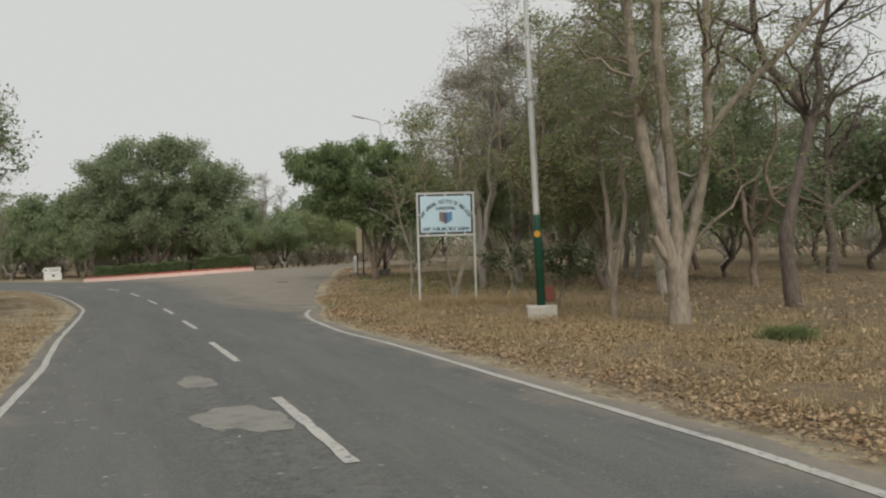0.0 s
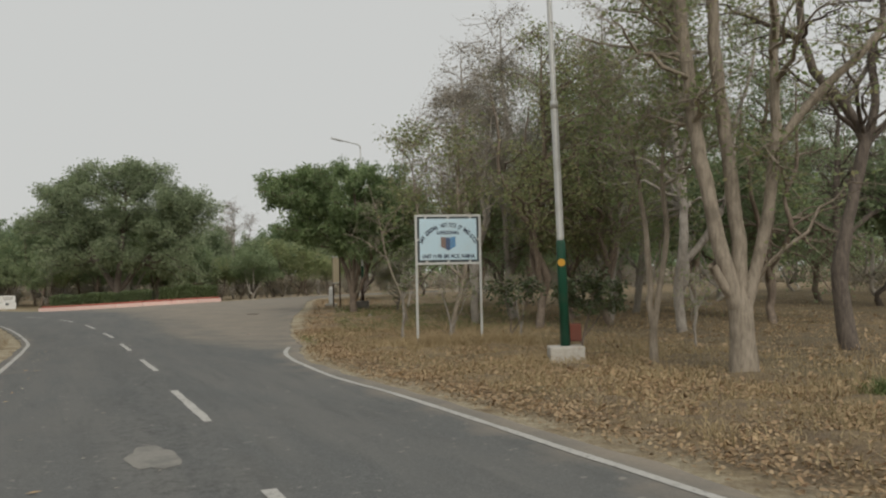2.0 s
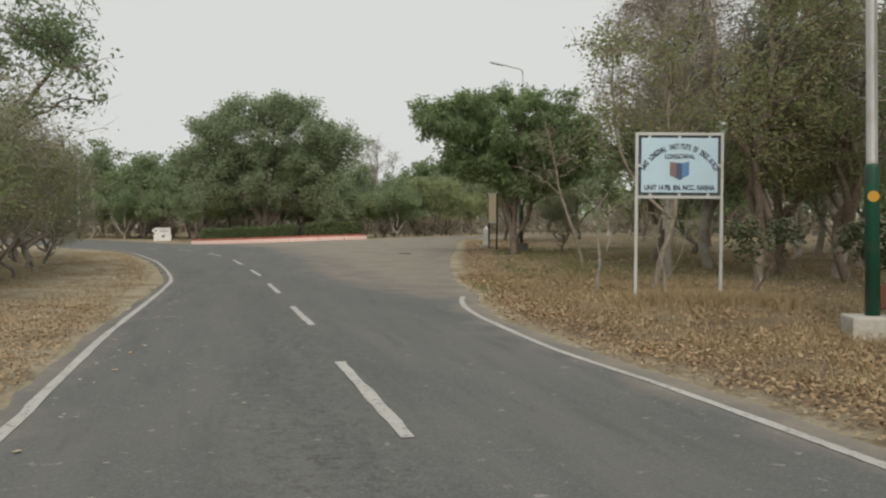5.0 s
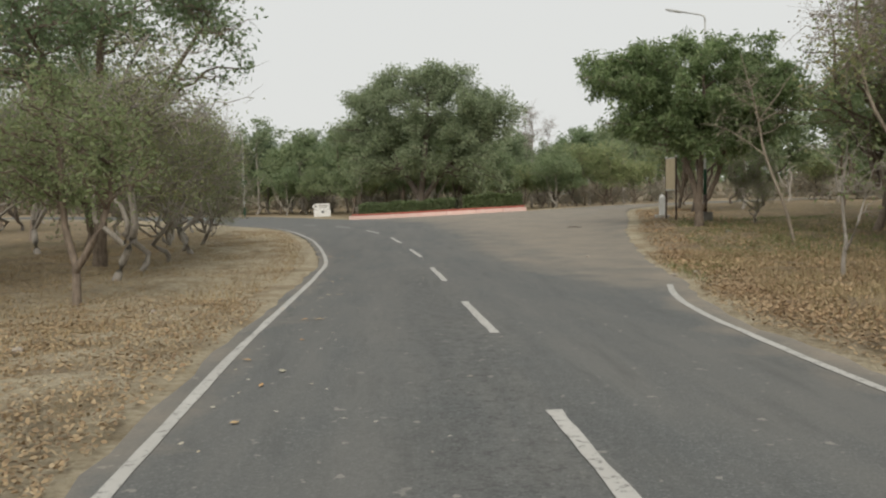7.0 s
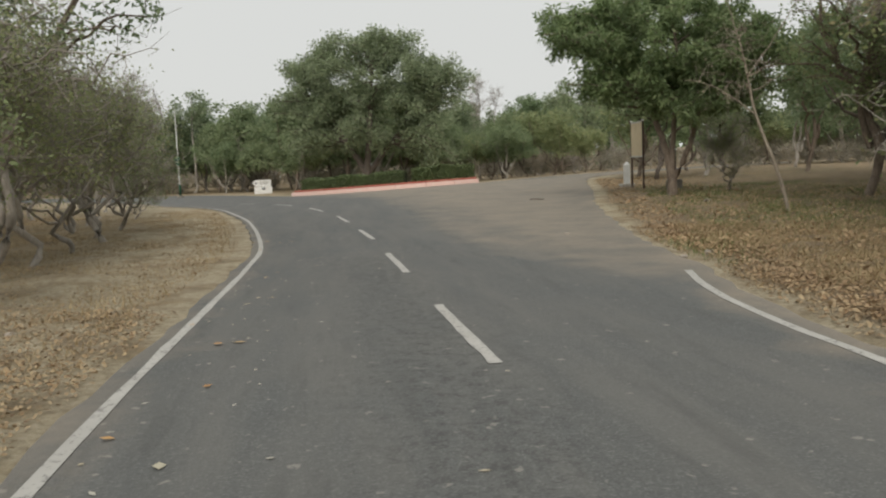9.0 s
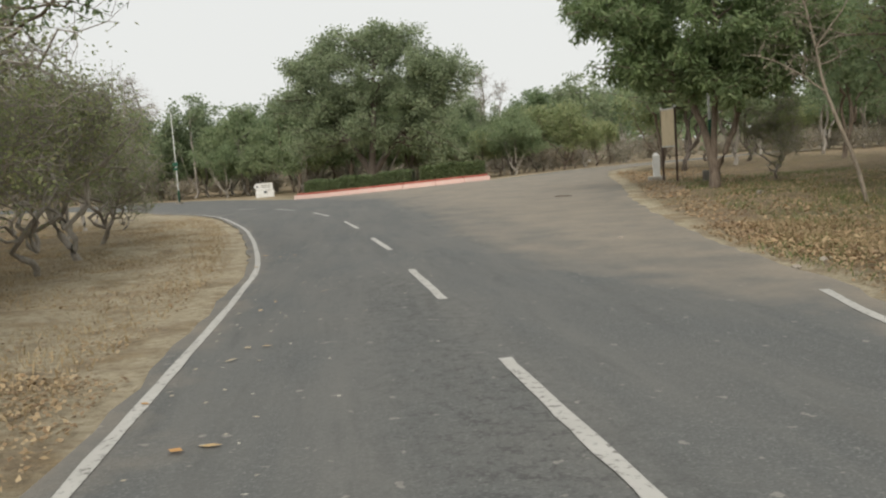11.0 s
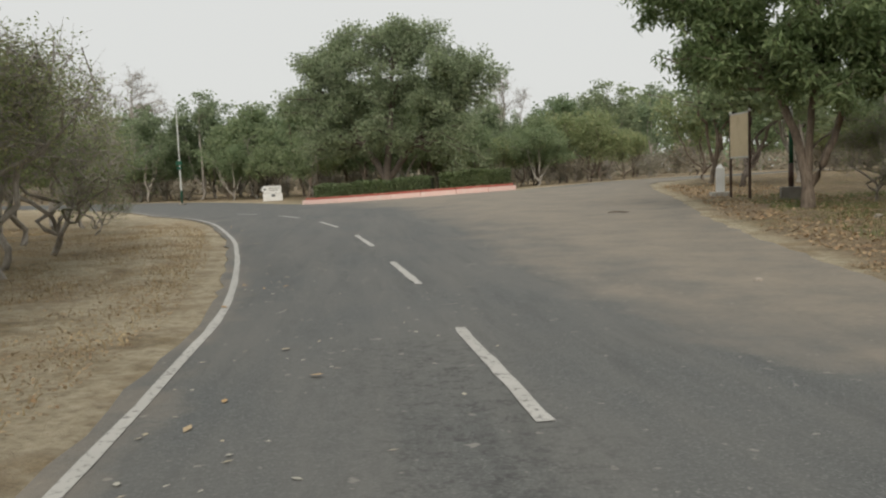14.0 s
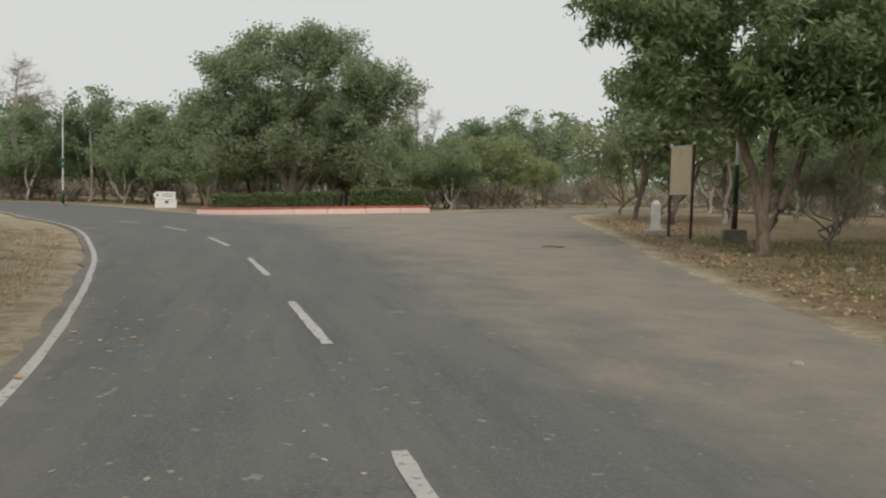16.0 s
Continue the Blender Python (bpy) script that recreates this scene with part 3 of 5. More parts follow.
# big fig tree behind the island
grow("fig_tree", 11, [([(0, 0, 0), (0.1, 0, 2.2), (0.4, 0.1, 5), (0.8, 0, 9), (1.0, 0, 12.5)], [0.42, 0.28, 0.22, 0.15, 0.06]),
                      ([(0.2, 0, 1.2), (-1.6, 0.2, 4), (-3.4, 0, 7), (-4.4, 0, 10)], [0.32, 0.22, 0.15, 0.05]),
                      ([(0, 0.2, 1.4), (2.2, 0.3, 4), (4.6, 0, 6.5), (6.4, 0, 8.8)], [0.3, 0.2, 0.14, 0.05])],
     [((0.2, 0, 10.6), (5.8, 4.2, 3.4), 3.6), ((-3.2, 0, 9.4), (4.4, 4.0, 3.4), 2.6), ((3.6, 0, 9.4), (4.2, 4.0, 3.4), 2.6), ((-5.2, 0, 7.6), (3.4, 4.0, 3.4), 1.8), ((5.6, 0, 7.4), (3.4, 4.0, 3.0), 1.8), ((7.8, 0, 9.2), (1.8, 2, 1.3), 0.5),
      ((0.4, -1.2, 6.2), (6.4, 4.0, 3.0), 3.2), ((-5.2, 0, 4.4), (3.0, 3.4, 2.0), 1.0), ((6.6, -0.5, 3.9), (3.2, 3, 1.8), 1.0),
      ((-5.6, 0, 10.6), (1.8, 1.8, 1.2), 0.5), ((-8.0, 0, 7.6), (1.4, 1.6, 1.2), 0.4), ((9.2, 0, 8.2), (1.3, 1.4, 0.9), 0.3), ((3.0, 0, 12.4), (2.4, 2.0, 1.4), 0.8), ((5.9, 0, 10.4), (2.3, 2.0, 1.5), 0.8), ((-2.6, 0, 12.2), (2.1, 1.8, 1.3), 0.7)],
     270, 10, (0.25, 0.16), 26, 0.34, BARK_DARK, LEAF_FIG, twig_reach=0.9, shell=0.7, at=stand(-32.7, 80.5, 0, 1.05), label="large spreading fig tree with dense green leaves, behind the hedge")

# mango tree beside the side road
grow("mango_tree", 21, [([(0, 0, 0), (-0.05, 0, 1.0), (-0.35, 0.1, 2.2), (-0.9, 0.2, 3.8), (-1.4, 0.2, 6.0)], [0.19, 0.125, 0.1, 0.08, 0.04]),
                        ([(0.05, 0, 0.7), (0.5, 0, 1.6), (0.9, 0.1, 3.0), (1.2, 0.2, 5.6)], [0.1, 0.09, 0.075, 0.03]),
                        ([(0, 0, 1.1), (0.05, 0, 2.4), (0.2, -0.1, 4.2), (0.1, 0, 6.6)], [0.11, 0.09, 0.075, 0.03])],
     [((0.2, 0, 5.6), (3.4, 3.2, 1.9), 3.0), ((-2.9, -0.4, 5.2), (2.0, 2.0, 1.7), 2.0), ((2.7, 0, 4.7), (1.9, 2.2, 1.6), 1.5), ((0.4, -1.4, 3.9), (2.6, 1.8, 1.1), 1.6), ((1.2, 0.4, 6.9), (1.6, 1.6, 0.9), 0.7), ((-4.0, 0.3, 6.3), (1.2, 1.1, 0.8), 0.7), ((-1.6, 0, 6.9), (1.6, 1.6, 0.8), 0.8)],
     140, 10, (0.25, 0.07), 36, 0.15, BARK_BROWN, LEAF_MANGO, twig_reach=0.6, droop=0.85, at=stand(-4.7, 41.2, 0, 1.0), label="dark green mango tree with long drooping leaves by the side road")

# the pale tree with three stems on the verge
grow("pale_barked_tree", 31, [([(0, 0, 0), (-0.02, 0, 0.6), (0.0, 0.05, 1.25)], [0.25, 0.19, 0.19]),
                              ([(-0.05, 0, 1.1), (-0.28, 0, 2.0), (-0.5, 0.05, 3.2), (-0.68, 0.1, 4.8), (-0.85, 0.2, 7.5), (-0.7, 0.3, 9.6)], [0.14, 0.12, 0.11, 0.1, 0.075, 0.025]),
                              ([(0.0, 0, 1.15), (0.02, 0.1, 2.2), (-0.08, 0.15, 3.6), (-0.2, 0.2, 5.2), (-0.2, 0.3, 7.6), (0.1, 0.2, 9.8)], [0.13, 0.11, 0.1, 0.09, 0.07, 0.025]),
                              ([(0.05, 0, 1.1), (0.32, 0, 2.0), (0.58, -0.05, 3.4), (0.62, -0.1, 5.0), (0.7, -0.1, 7.2), (0.9, 0, 9.0)], [0.11, 0.09, 0.08, 0.07, 0.05, 0.02]),
                              ([(0.55, -0.05, 3.5), (1.1, -0.2, 4.3), (2.0, -0.5, 5.2), (3.0, -0.6, 6.4)], [0.075, 0.065, 0.05, 0.02]),
                              ([(-0.05, 0, 1.25), (-0.3, -0.05, 1.5), (-0.46, -0.08, 1.85)], [0.1, 0.085, 0.075])],
     [((-0.4, 0, 8.0), (3.0, 3.0, 2.4), 3), ((0.8, 0, 6.0), (3.0, 2.6, 2.2), 2), ((-1.2, 0, 5.4), (1.8, 2.0, 1.5), 0.7), ((0.3, -0.2, 3.2), (1.5, 1.2, 0.9), 0.5)],
     75, 8, (0.11, 0.055), 7, 0.16, BARK_PALE, LEAF_SPARSE, twig_size=0.011, whips=1, at=stand(4.75, 14.2), low=0.3, label="tall pale-barked tree with three stems and sparse leaves")

# dark crooked tree
grow("crooked_tree", 41, [([(0, 0, 0), (-0.1, 0, 0.8), (-0.15, 0, 1.7), (0.05, 0, 2.7), (0.35, 0.05, 3.7), (0.52, 0.05, 4.5)], [0.21, 0.17, 0.17, 0.135, 0.115, 0.12]),
                          ([(0.5, 0.05, 4.4), (0.1, 0, 5.2), (-0.5, 0, 5.9), (-0.75, 0, 7.0), (-0.6, 0, 8.5)], [0.11, 0.1, 0.085, 0.07, 0.03]),
                          ([(0.5, 0.05, 4.4), (0.75, 0, 5.2), (0.7, 0, 6.2), (1.0, 0, 7.2), (0.8, 0, 8.6)], [0.1, 0.085, 0.07, 0.06, 0.02]),
                          ([(0.1, 0, 5.2), (0.6, 0.1, 5.9), (0.9, 0.1, 6.8)], [0.06, 0.05, 0.02])],
     [((0, 0, 7.6), (3.2, 3.0, 2.2), 3), ((1.2, 0, 5.6), (2.2, 2.0, 1.5), 1)],
     48, 6, (0.1, 0.05), 6, 0.15, BARK_DARK, LEAF_SPARSE, twig_size=0.014, whips=1, at=stand(8.4, 18.35), low=0.5, label="crooked brown-barked tree with flaking bark and few leaves")
grow("bare_dark_tree", 42, [([(0, 0, 0), (0.05, 0, 1.5), (-0.1, 0, 3.2), (0.0, 0, 5.5), (0.2, 0, 8.5)], [0.24, 0.19, 0.15, 0.12, 0.04]),
                            ([(-0.05, 0, 2.8), (1.2, 0.1, 3.9), (2.4, 0, 4.6), (3.6, 0, 6.0)], [0.13, 0.11, 0.08, 0.03]),
                            ([(-0.1, 0, 3.2), (-1.3, 0.1, 4.0), (-2.6, 0, 4.3), (-3.6, 0, 5.2)], [0.12, 0.1, 0.07, 0.03]),
                            ([(0, 0, 4.5), (0.9, 0.1, 6), (1.6, 0, 8)], [0.09, 0.07, 0.03])],
     [((0, 0, 7.5), (4.2, 4.0, 3.0), 3), ((1.5, 0, 5), (3.0, 3, 1.5), 1)],
     70, 8, (0.1, 0.05), 2, 0.2, BARK_DARK, LEAF_DRY, twig_size=0.02, whips=2, at=stand(16.2, 35.2), low=0.4, label="nearly bare dark tree with many thin branches")
# slim sapling with a split stem
grow("slender_tree", 43, [([(0, 0, 0), (0.02, 0, 0.7), (0.12, 0, 1.4), (0.3, 0, 2.4), (0.25, 0, 3.6), (0.5, 0, 5.0)], [0.085, 0.06, 0.05, 0.045, 0.035, 0.015]),
                          ([(0.0, 0, 0.35), (-0.05, 0, 1.2), (-0.05, 0.05, 2.4), (-0.3, 0, 4.2)], [0.06, 0.055, 0.045, 0.015])],
     [((0, 0, 4.6), (1.9, 1.8, 1.5), 1)], 26, 7, (0.11, 0.055), 9, 0.16, BARK_PALE, LEAF_SPARSE, whips=1, at=stand(3.82, 16.1), low=0.5, label="slender pale tree with a split stem and light foliage")


# kinds of trees that make the woods
def wood_kind(seed, name, label, tall, wide, foliage, bark, limbs, twigs, leaf, leaves, stems=2, crown_low=0.32, lean_by=0.5, stout=1.0, fork_at=(0.1, 0.2), kink=0.0, **more):
    r = np.random.default_rng(seed)
    runs = []
    lean = r.uniform(-lean_by, lean_by, 2)
    fork = tall * r.uniform(*fork_at)
    runs.append(([(0, 0, 0), (lean[0] * 0.4, lean[1] * 0.4, fork), (lean[0] * 0.6, lean[1] * 0.6, tall * 0.5), (lean[0] * 1.2, lean[1], tall * 0.92)],
                 [0.024 * stout * tall ** 0.85, 0.018 * stout * tall ** 0.85, 0.012 * tall ** 0.85, 0.02]))
    for k in range(stems - 1):
        a = r.uniform(0, 6.28)
        w = wide * r.uniform(0.35, 0.6)
        runs.append(([(lean[0] * 0.3, lean[1] * 0.3, fork * 0.75), (math.cos(a) * w * 0.3, math.sin(a) * w * 0.3, fork * 1.8), (math.cos(a) * w * 0.7, math.sin(a) * w * 0.7, tall * 0.45), (math.cos(a) * w, math.sin(a) * w, tall * 0.75)],
                     [0.016 * tall ** 0.85, 0.014 * tall ** 0.85, 0.009 * tall ** 0.85, 0.015]))
    if kink:
        bends = []
        for pts, rad in runs:
            p = np.array(pts, dtype=float)
            u = np.linspace(0, len(p) - 1, 8)
            q = np.column_stack([np.interp(u, np.arange(len(p)), p[:, c]) for c in range(3)])
            q[1:-1, :2] += r.normal(0, kink, (6, 2))
            q[1:-1, 2] += r.normal(0, kink * 0.3, 6)
            bends.append((q, list(np.interp(np.linspace(0, len(rad) - 1, 8), np.arange(len(rad)), rad) * 0.85)))
        runs = bends
    crowns = []
    for k in range(6):
        a = r.uniform(0, 6.28)
        q = r.uniform(0.15, 0.62) * wide
        z = tall * r.uniform(crown_low + 0.17, 0.8)
        crowns.append(((math.cos(a) * q, math.sin(a) * q, z), (wide * r.uniform(0.32, 0.5), wide * r.uniform(0.32, 0.5), tall * r.uniform(0.14, 0.22)), 1.0))
    crowns.append(((lean[0], lean[1], tall * 0.83), (wide * 0.4, wide * 0.4, tall * 0.17), 1.0))
    return grow(name, seed, runs, crowns, limbs, twigs, leaf, leaves, more.pop("spread", 0.28), bark, foliage, sides=7, label=label, **more)


WOOD = [wood_kind(101, "woodland_tree", "tall green woodland tree with an uneven crown", 9.0, 4.2, LEAF_WOOD, BARK_BROWN, 50, 8, (0.32, 0.18), 10, 3, 0.27, kink=0.12, plain_twigs=True, group="woodland trees", at=stand(-40, 103)),
        wood_kind(102, "woodland_tree", "low spreading woodland tree with a flat green crown", 6.6, 5.2, LEAF_WOOD, BARK_DARK, 50, 8, (0.31, 0.18), 10, 4, 0.38, kink=0.13, stout=1.2, lean_by=1.0, plain_twigs=True, group="woodland trees", at=stand(-9, 130)),
        wood_kind(103, "woodland_tree", "dark green woodland tree with a tall crown", 10.0, 3.9, LEAF_FIG, BARK_GREY, 50, 8, (0.31, 0.18), 10, 3, 0.28, kink=0.12, plain_twigs=True, group="woodland trees", at=stand(-66, 112)),
        wood_kind(104, "woodland_tree", "low dusty tree with a wide loose crown, its green paled for haze", 6.0, 4.8, LEAF_OLIVE, BARK_BROWN, 50, 8, (0.29, 0.16), 10, 4, 0.38, kink=0.13, stout=1.2, lean_by=1.1, plain_twigs=True, group="woodland trees", at=stand(-52, 116)),
        wood_kind(105, "woodland_tree", "broad woodland tree with bright green foliage", 7.2, 5.0, LEAF_WOOD, BARK_GREY, 50, 8, (0.32, 0.18), 10, 4, 0.34, kink=0.13, lean_by=0.9, plain_twigs=True, group="woodland trees", at=stand(-70, 122))]
LOW, TALL = [WOOD[1], WOOD[3], WOOD[4]], [WOOD[0], WOOD[2], WOOD[4]]
THORN = [wood_kind(201, "thorn_tree", "thorn tree with crooked leaning stems and olive leaves", 5.4, 2.9, LEAF_OLIVE, BARK_GREY, 56, 8, (0.075, 0.042), 19, 3, 0.33, lean_by=0.9, stout=1.1, fork_at=(0.16, 0.24), spread=0.24, whips=2, wobble=0.12, twig_reach=0.75, kink=0.17, group="thorn trees", at=stand(-15.0, 21.2)),
         wood_kind(202, "thorn_tree", "low crooked thorn tree with grey-brown twigs", 4.7, 2.7, LEAF_OLIVE, BARK_GREY, 54, 8, (0.075, 0.042), 16, 3, 0.31, lean_by=0.9, stout=1.1, fork_at=(0.15, 0.24), spread=0.2, whips=1, wobble=0.13, twig_reach=0.75, kink=0.17, group="thorn trees", at=stand(-16.1, 23.2)),
         wood_kind(203, "thorn_tree", "small thorn tree with a thin brownish crown", 4.5, 2.5, LEAF_SPARSE, BARK_GREY, 54, 8, (0.07, 0.04), 15, 4, 0.26, lean_by=0.8, stout=1.0, fork_at=(0.15, 0.22), spread=0.2, whips=2, wobble=0.13, twig_reach=0.75, kink=0.17, group="thorn trees", at=stand(-17.6, 26.0))]
AIRY = [wood_kind(301, "sparse_tree", "tall sparse tree with dusty leaves and many twigs", 11.5, 3.9, LEAF_SPARSE, BARK_GREY, 84, 8, (0.115, 0.06), 16, 3, 0.1, kink=0.14, spread=0.22, whips=0, group="sparse trees", at=stand(6.6, 24.2)),
        wood_kind(302, "sparse_tree", "tall sparse tree with greenish brown foliage", 10.5, 4.0, LEAF_SPARSE, BARK_BROWN, 84, 8, (0.115, 0.06), 18, 3, 0.06, kink=0.14, spread=0.22, whips=0, group="sparse trees", at=stand(3.0, 28.0)),
        wood_kind(303, "sparse_tree", "grey sparse tree with nearly leafless twigs", 11.0, 3.7, LEAF_DRY, BARK_GREY, 96, 8, (0.1, 0.05), 9, 4, 0.12, kink=0.12, spread=0.2, whips=2, group="sparse trees", at=stand(1.0, 31.6)),
        wood_kind(304, "sparse_tree", "green sparse tree with hanging sprays of leaves", 10.5, 4.2, LEAF_WOOD, BARK_BROWN, 84, 8, (0.125, 0.065), 19, 3, 0.06, kink=0.14, spread=0.22, whips=0, group="sparse trees", at=stand(10.8, 28.6))]
BARE = wood_kind(401, "leafless_tree", "pale leafless tree with a round head of twigs", 10.5, 3.6, LEAF_DRY, BARK_GREY, 60, 6, (0.1, 0.05), 0, 4, 0.42, kink=0.15, whips=2, twig_size=0.019, group="leafless trees", at=stand(-76, 104, 0, 1.62))
SCRUB = [wood_kind(501, "scrub_bush", "low tangled dry scrub bush", 1.9, 1.5, LEAF_DRY, BARK_GREY, 22, 5, (0.18, 0.1), 5, 4, 0.05, twig_size=0.009, whips=1, twig_reach=0.55, group="scrub", at=stand(-34, 94)),
         wood_kind(502, "scrub_bush", "low brown scrub bush with few leaves", 1.6, 1.5, LEAF_DRY, BARK_GREY, 22, 6, (0.16, 0.08), 4, 4, 0.05, twig_size=0.009, whips=2, twig_reach=0.55, group="scrub", at=stand(-22, 95))]

tr = np.random.default_rng(77)
# thorn trees along the bend
for x, y, k, s in [(-20.1, 29.7, 1, 1.0), (-18.6, 28.3, 0, 1.0), (-21.2, 32.1, 2, 1.05), (-29.4, 42.3, 1, 1.0), (-25.2, 38.0, 2, 0.55), (-23.8, 27.4, 0, 1.2), (-16.5, 17.5, 0, 1.25),
                   (-24.5, 34.5, 1, 1.1), (-27.5, 38.8, 0, 0.95), (-22.0, 21.5, 1, 1.25), (-28.5, 30.0, 2, 1.3), (-13.8, 12.5, 1, 1.2), (-34.5, 47.5, 0, 1.05), (-33.0, 41.0, 1, 1.2)]:
    place_copy(THORN[k], x, y, tr.uniform(0, 6.28), s)
# taller trees behind them
for x, y, k, s in [(-25.0, 30.6, 3, 0.92), (-19.4, 16.6, 1, 1.0), (-28.0, 22.0, 3, 1.05), (-33.5, 36.0, 1, 0.95)]:
    place_copy(AIRY[k], x, y, tr.uniform(0, 6.28), s)
grow("spray_tree", 81, [([(0, 0, 0), (0.1, 0, 1.3), (0.0, 0.1, 3.0), (0.3, 0, 5.0), (0.6, 0, 7.0)], [0.17, 0.13, 0.11, 0.08, 0.03]), ([(0.05, 0, 1.4), (1.0, 0.3, 3.0), (2.2, 0.3, 4.6), (3.4, 0, 5.6)], [0.1, 0.085, 0.06, 0.02]),
                        ([(0, 0, 1.8), (-1.2, -0.3, 3.4), (-2.2, 0, 5.4)], [0.09, 0.07, 0.025]), ([(0, 0, 2.4), (0.3, -1.2, 4.0), (0.6, -2.6, 5.6)], [0.08, 0.06, 0.02])],
     [((0.4, 0, 6.6), (3.4, 3.4, 1.5), 2), ((2.6, 0, 5.2), (2.0, 2.2, 1.4), 1.5), ((-2, 0, 5.4), (2.4, 2.6, 1.6), 1.2), ((0.4, -2.2, 5.2), (2.2, 1.8, 1.4), 1)],
     70, 8, (0.15, 0.075), 16, 0.16, BARK_BROWN, LEAF_WOOD, twig_size=0.012, whips=1, droop=0.45, at=stand(-17.8, 23.7, 0, 1.05), low=0.35, label="tall open tree with sprays of broad green leaves")
grow("broadleaf_tree", 83, [([(0, 0, 0), (-0.1, 0.1, 1.0), (-0.35, 0.1, 2.0), (-0.3, 0, 3.4), (-0.5, 0, 5.0)], [0.11, 0.085, 0.075, 0.05, 0.02]), ([(-0.05, 0.05, 0.9), (0.5, 0.1, 1.6), (0.8, 0.3, 2.6), (1.0, 0.2, 4.0)], [0.09, 0.075, 0.06, 0.02])],
     [((-0.2, 0, 4.0), (2.2, 2.2, 1.5), 2), ((0.9, 0.2, 3.1), (1.4, 1.6, 0.9), 1), ((-1.3, 0, 2.9), (1.5, 1.6, 0.9), 1)],
     62, 8, (0.12, 0.065), 11, 0.17, BARK_BROWN, LEAF_OLIVE, droop=0.45, twig_reach=0.6, at=stand(-12.4, 17.6, 0, 0.68), low=0.45, label="small leafy tree with a forked brown trunk")
# wood behind the board
for x, y, k, s in [(1.0, 38.0, 1, 1.0), (4.8, 33.0, 3, 1.05), (8.0, 36.5, 0, 1.0), (5.5, 28.8, 1, 0.95), (12.0, 41.0, 1, 1.1), (9.0, 45.5, 2, 1.1),
                   (19.0, 43.5, 3, 1.1), (21.5, 33.5, 1, 1.0), (16.0, 50.0, 0, 1.1), (5.0, 51.5, 3, 1.1), (24.0, 52.0, 3, 1.0), (28.0, 42.0, 0, 1.0),
                   (30, 33, 3, 1.05), (24.5, 24, 1, 1.0), (2.6, 34.2, 2, 1.2), (5.9, 31.4, 2, 1.12)]:
    place_copy(AIRY[k], x, y, tr.uniform(0, 6.28), s)
for x, y, k, s in [(6.8, 41.0, 4, 1.05), (11.5, 34.0, 1, 1.0), (14.5, 46.0, 4, 1.1), (19.5, 38.5, 1, 1.15), (23.5, 46.5, 2, 1.0), (3.2, 44.0, 1, 1.05), (27.5, 37.0, 4, 1.0)]:
    place_copy(WOOD[k], x, y, tr.uniform(0, 6.28), s)
# small tree and the trees past the notice board
for x, y, k, s in [(-5.9, 55.5, 1, 1.08), (-7.2, 61.0, 0, 0.95), (-3.4, 58.5, 2, 0.8), (-7.6, 72, 3, 1.0), (-2.4, 66, 1, 1.0), (2.0, 60.0, 0, 1.0), (-4.5, 82, 1, 0.95), (3, 75, 2, 0.9)]:
    place_copy(WOOD[k], x, y, tr.uniform(0, 6.28), s)
place_copy(THORN[2], -2.75, 43.6, 0.4, 0.72)


def scatter(kinds, count, x0, x1, y0, y1, gap, clear, smin, smax, seed, keep=None):
    r = np.random.default_rng(seed)
    done = []
    tries = 0
    while len(done) < count and tries < count * 60:
        tries += 1
        x, y = r.uniform(x0, x1), r.uniform(y0, y1)
        if keep and not keep(x, y):
            continue
        if any((x - a) ** 2 + (y - b) ** 2 < gap * gap for a, b in done):
            continue
        if float(off_road(np.array([x]), np.array([y]))[0]) < clear:
            continue
        done.append((x, y))
        place_copy(kinds[int(r.integers(len(kinds)))], x, y, r.uniform(0, 6.28), r.uniform(smin, smax))


# far woods on every side
def verge_of_bend(x, y):
    return y > 74 and x < -37 and 4.5 < float(off_road(np.array([x]), np.array([y]))[0]) < 12


beyond = lambda x, y: y > 96 - 0.05 * x and not (-40 < x < -20 and y < 92)
scatter(LOW, 20, -112, -37, 74, 118, 3.9, 4.5, 0.85, 1.05, 16, verge_of_bend)
scatter(TALL, 18, -112, -34, 84, 122, 4.6, 12.0, 1.18, 1.46, 18, lambda x, y: y < 106 - 0.2 * (x + 34))
scatter(LOW, 14, -36, -14, 92, 108, 4.0, 4.0, 0.8, 1.0, 17)
scatter(TALL + LOW, 50, -105, 20, 92, 128, 4.6, 5.0, 0.95, 1.3, 6, beyond)
scatter(TALL, 36, -130, 40, 126, 160, 5.8, 3.0, 1.15, 1.5, 7)
scatter(WOOD, 20, 8, 62, 56, 125, 7.5, 5.0, 0.9, 1.15, 8)
scatter(LOW + TALL, 20, -90, -36, 14, 66, 6.5, 8.0, 0.75, 1.0, 9)
scatter(WOOD, 8, -60, 60, -70, -12, 12.0, 7.0, 0.8, 1.1, 10)
scatter(SCRUB, 36, -95, 14, 92, 112, 3.0, 3.5, 0.8, 1.4, 12, beyond)
scatter(SCRUB, 60, -120, 30, 108, 140, 3.0, 2.5, 1.5, 2.4, 14)
scatter(SCRUB, 16, 6, 50, 50, 100, 4, 4, 0.7, 1.2, 13)
for x, y, s in [(-36, 135, 1.6), (12, 62, 0.8)]:
    place_copy(BARE, x, y, tr.uniform(0, 6.28), s)


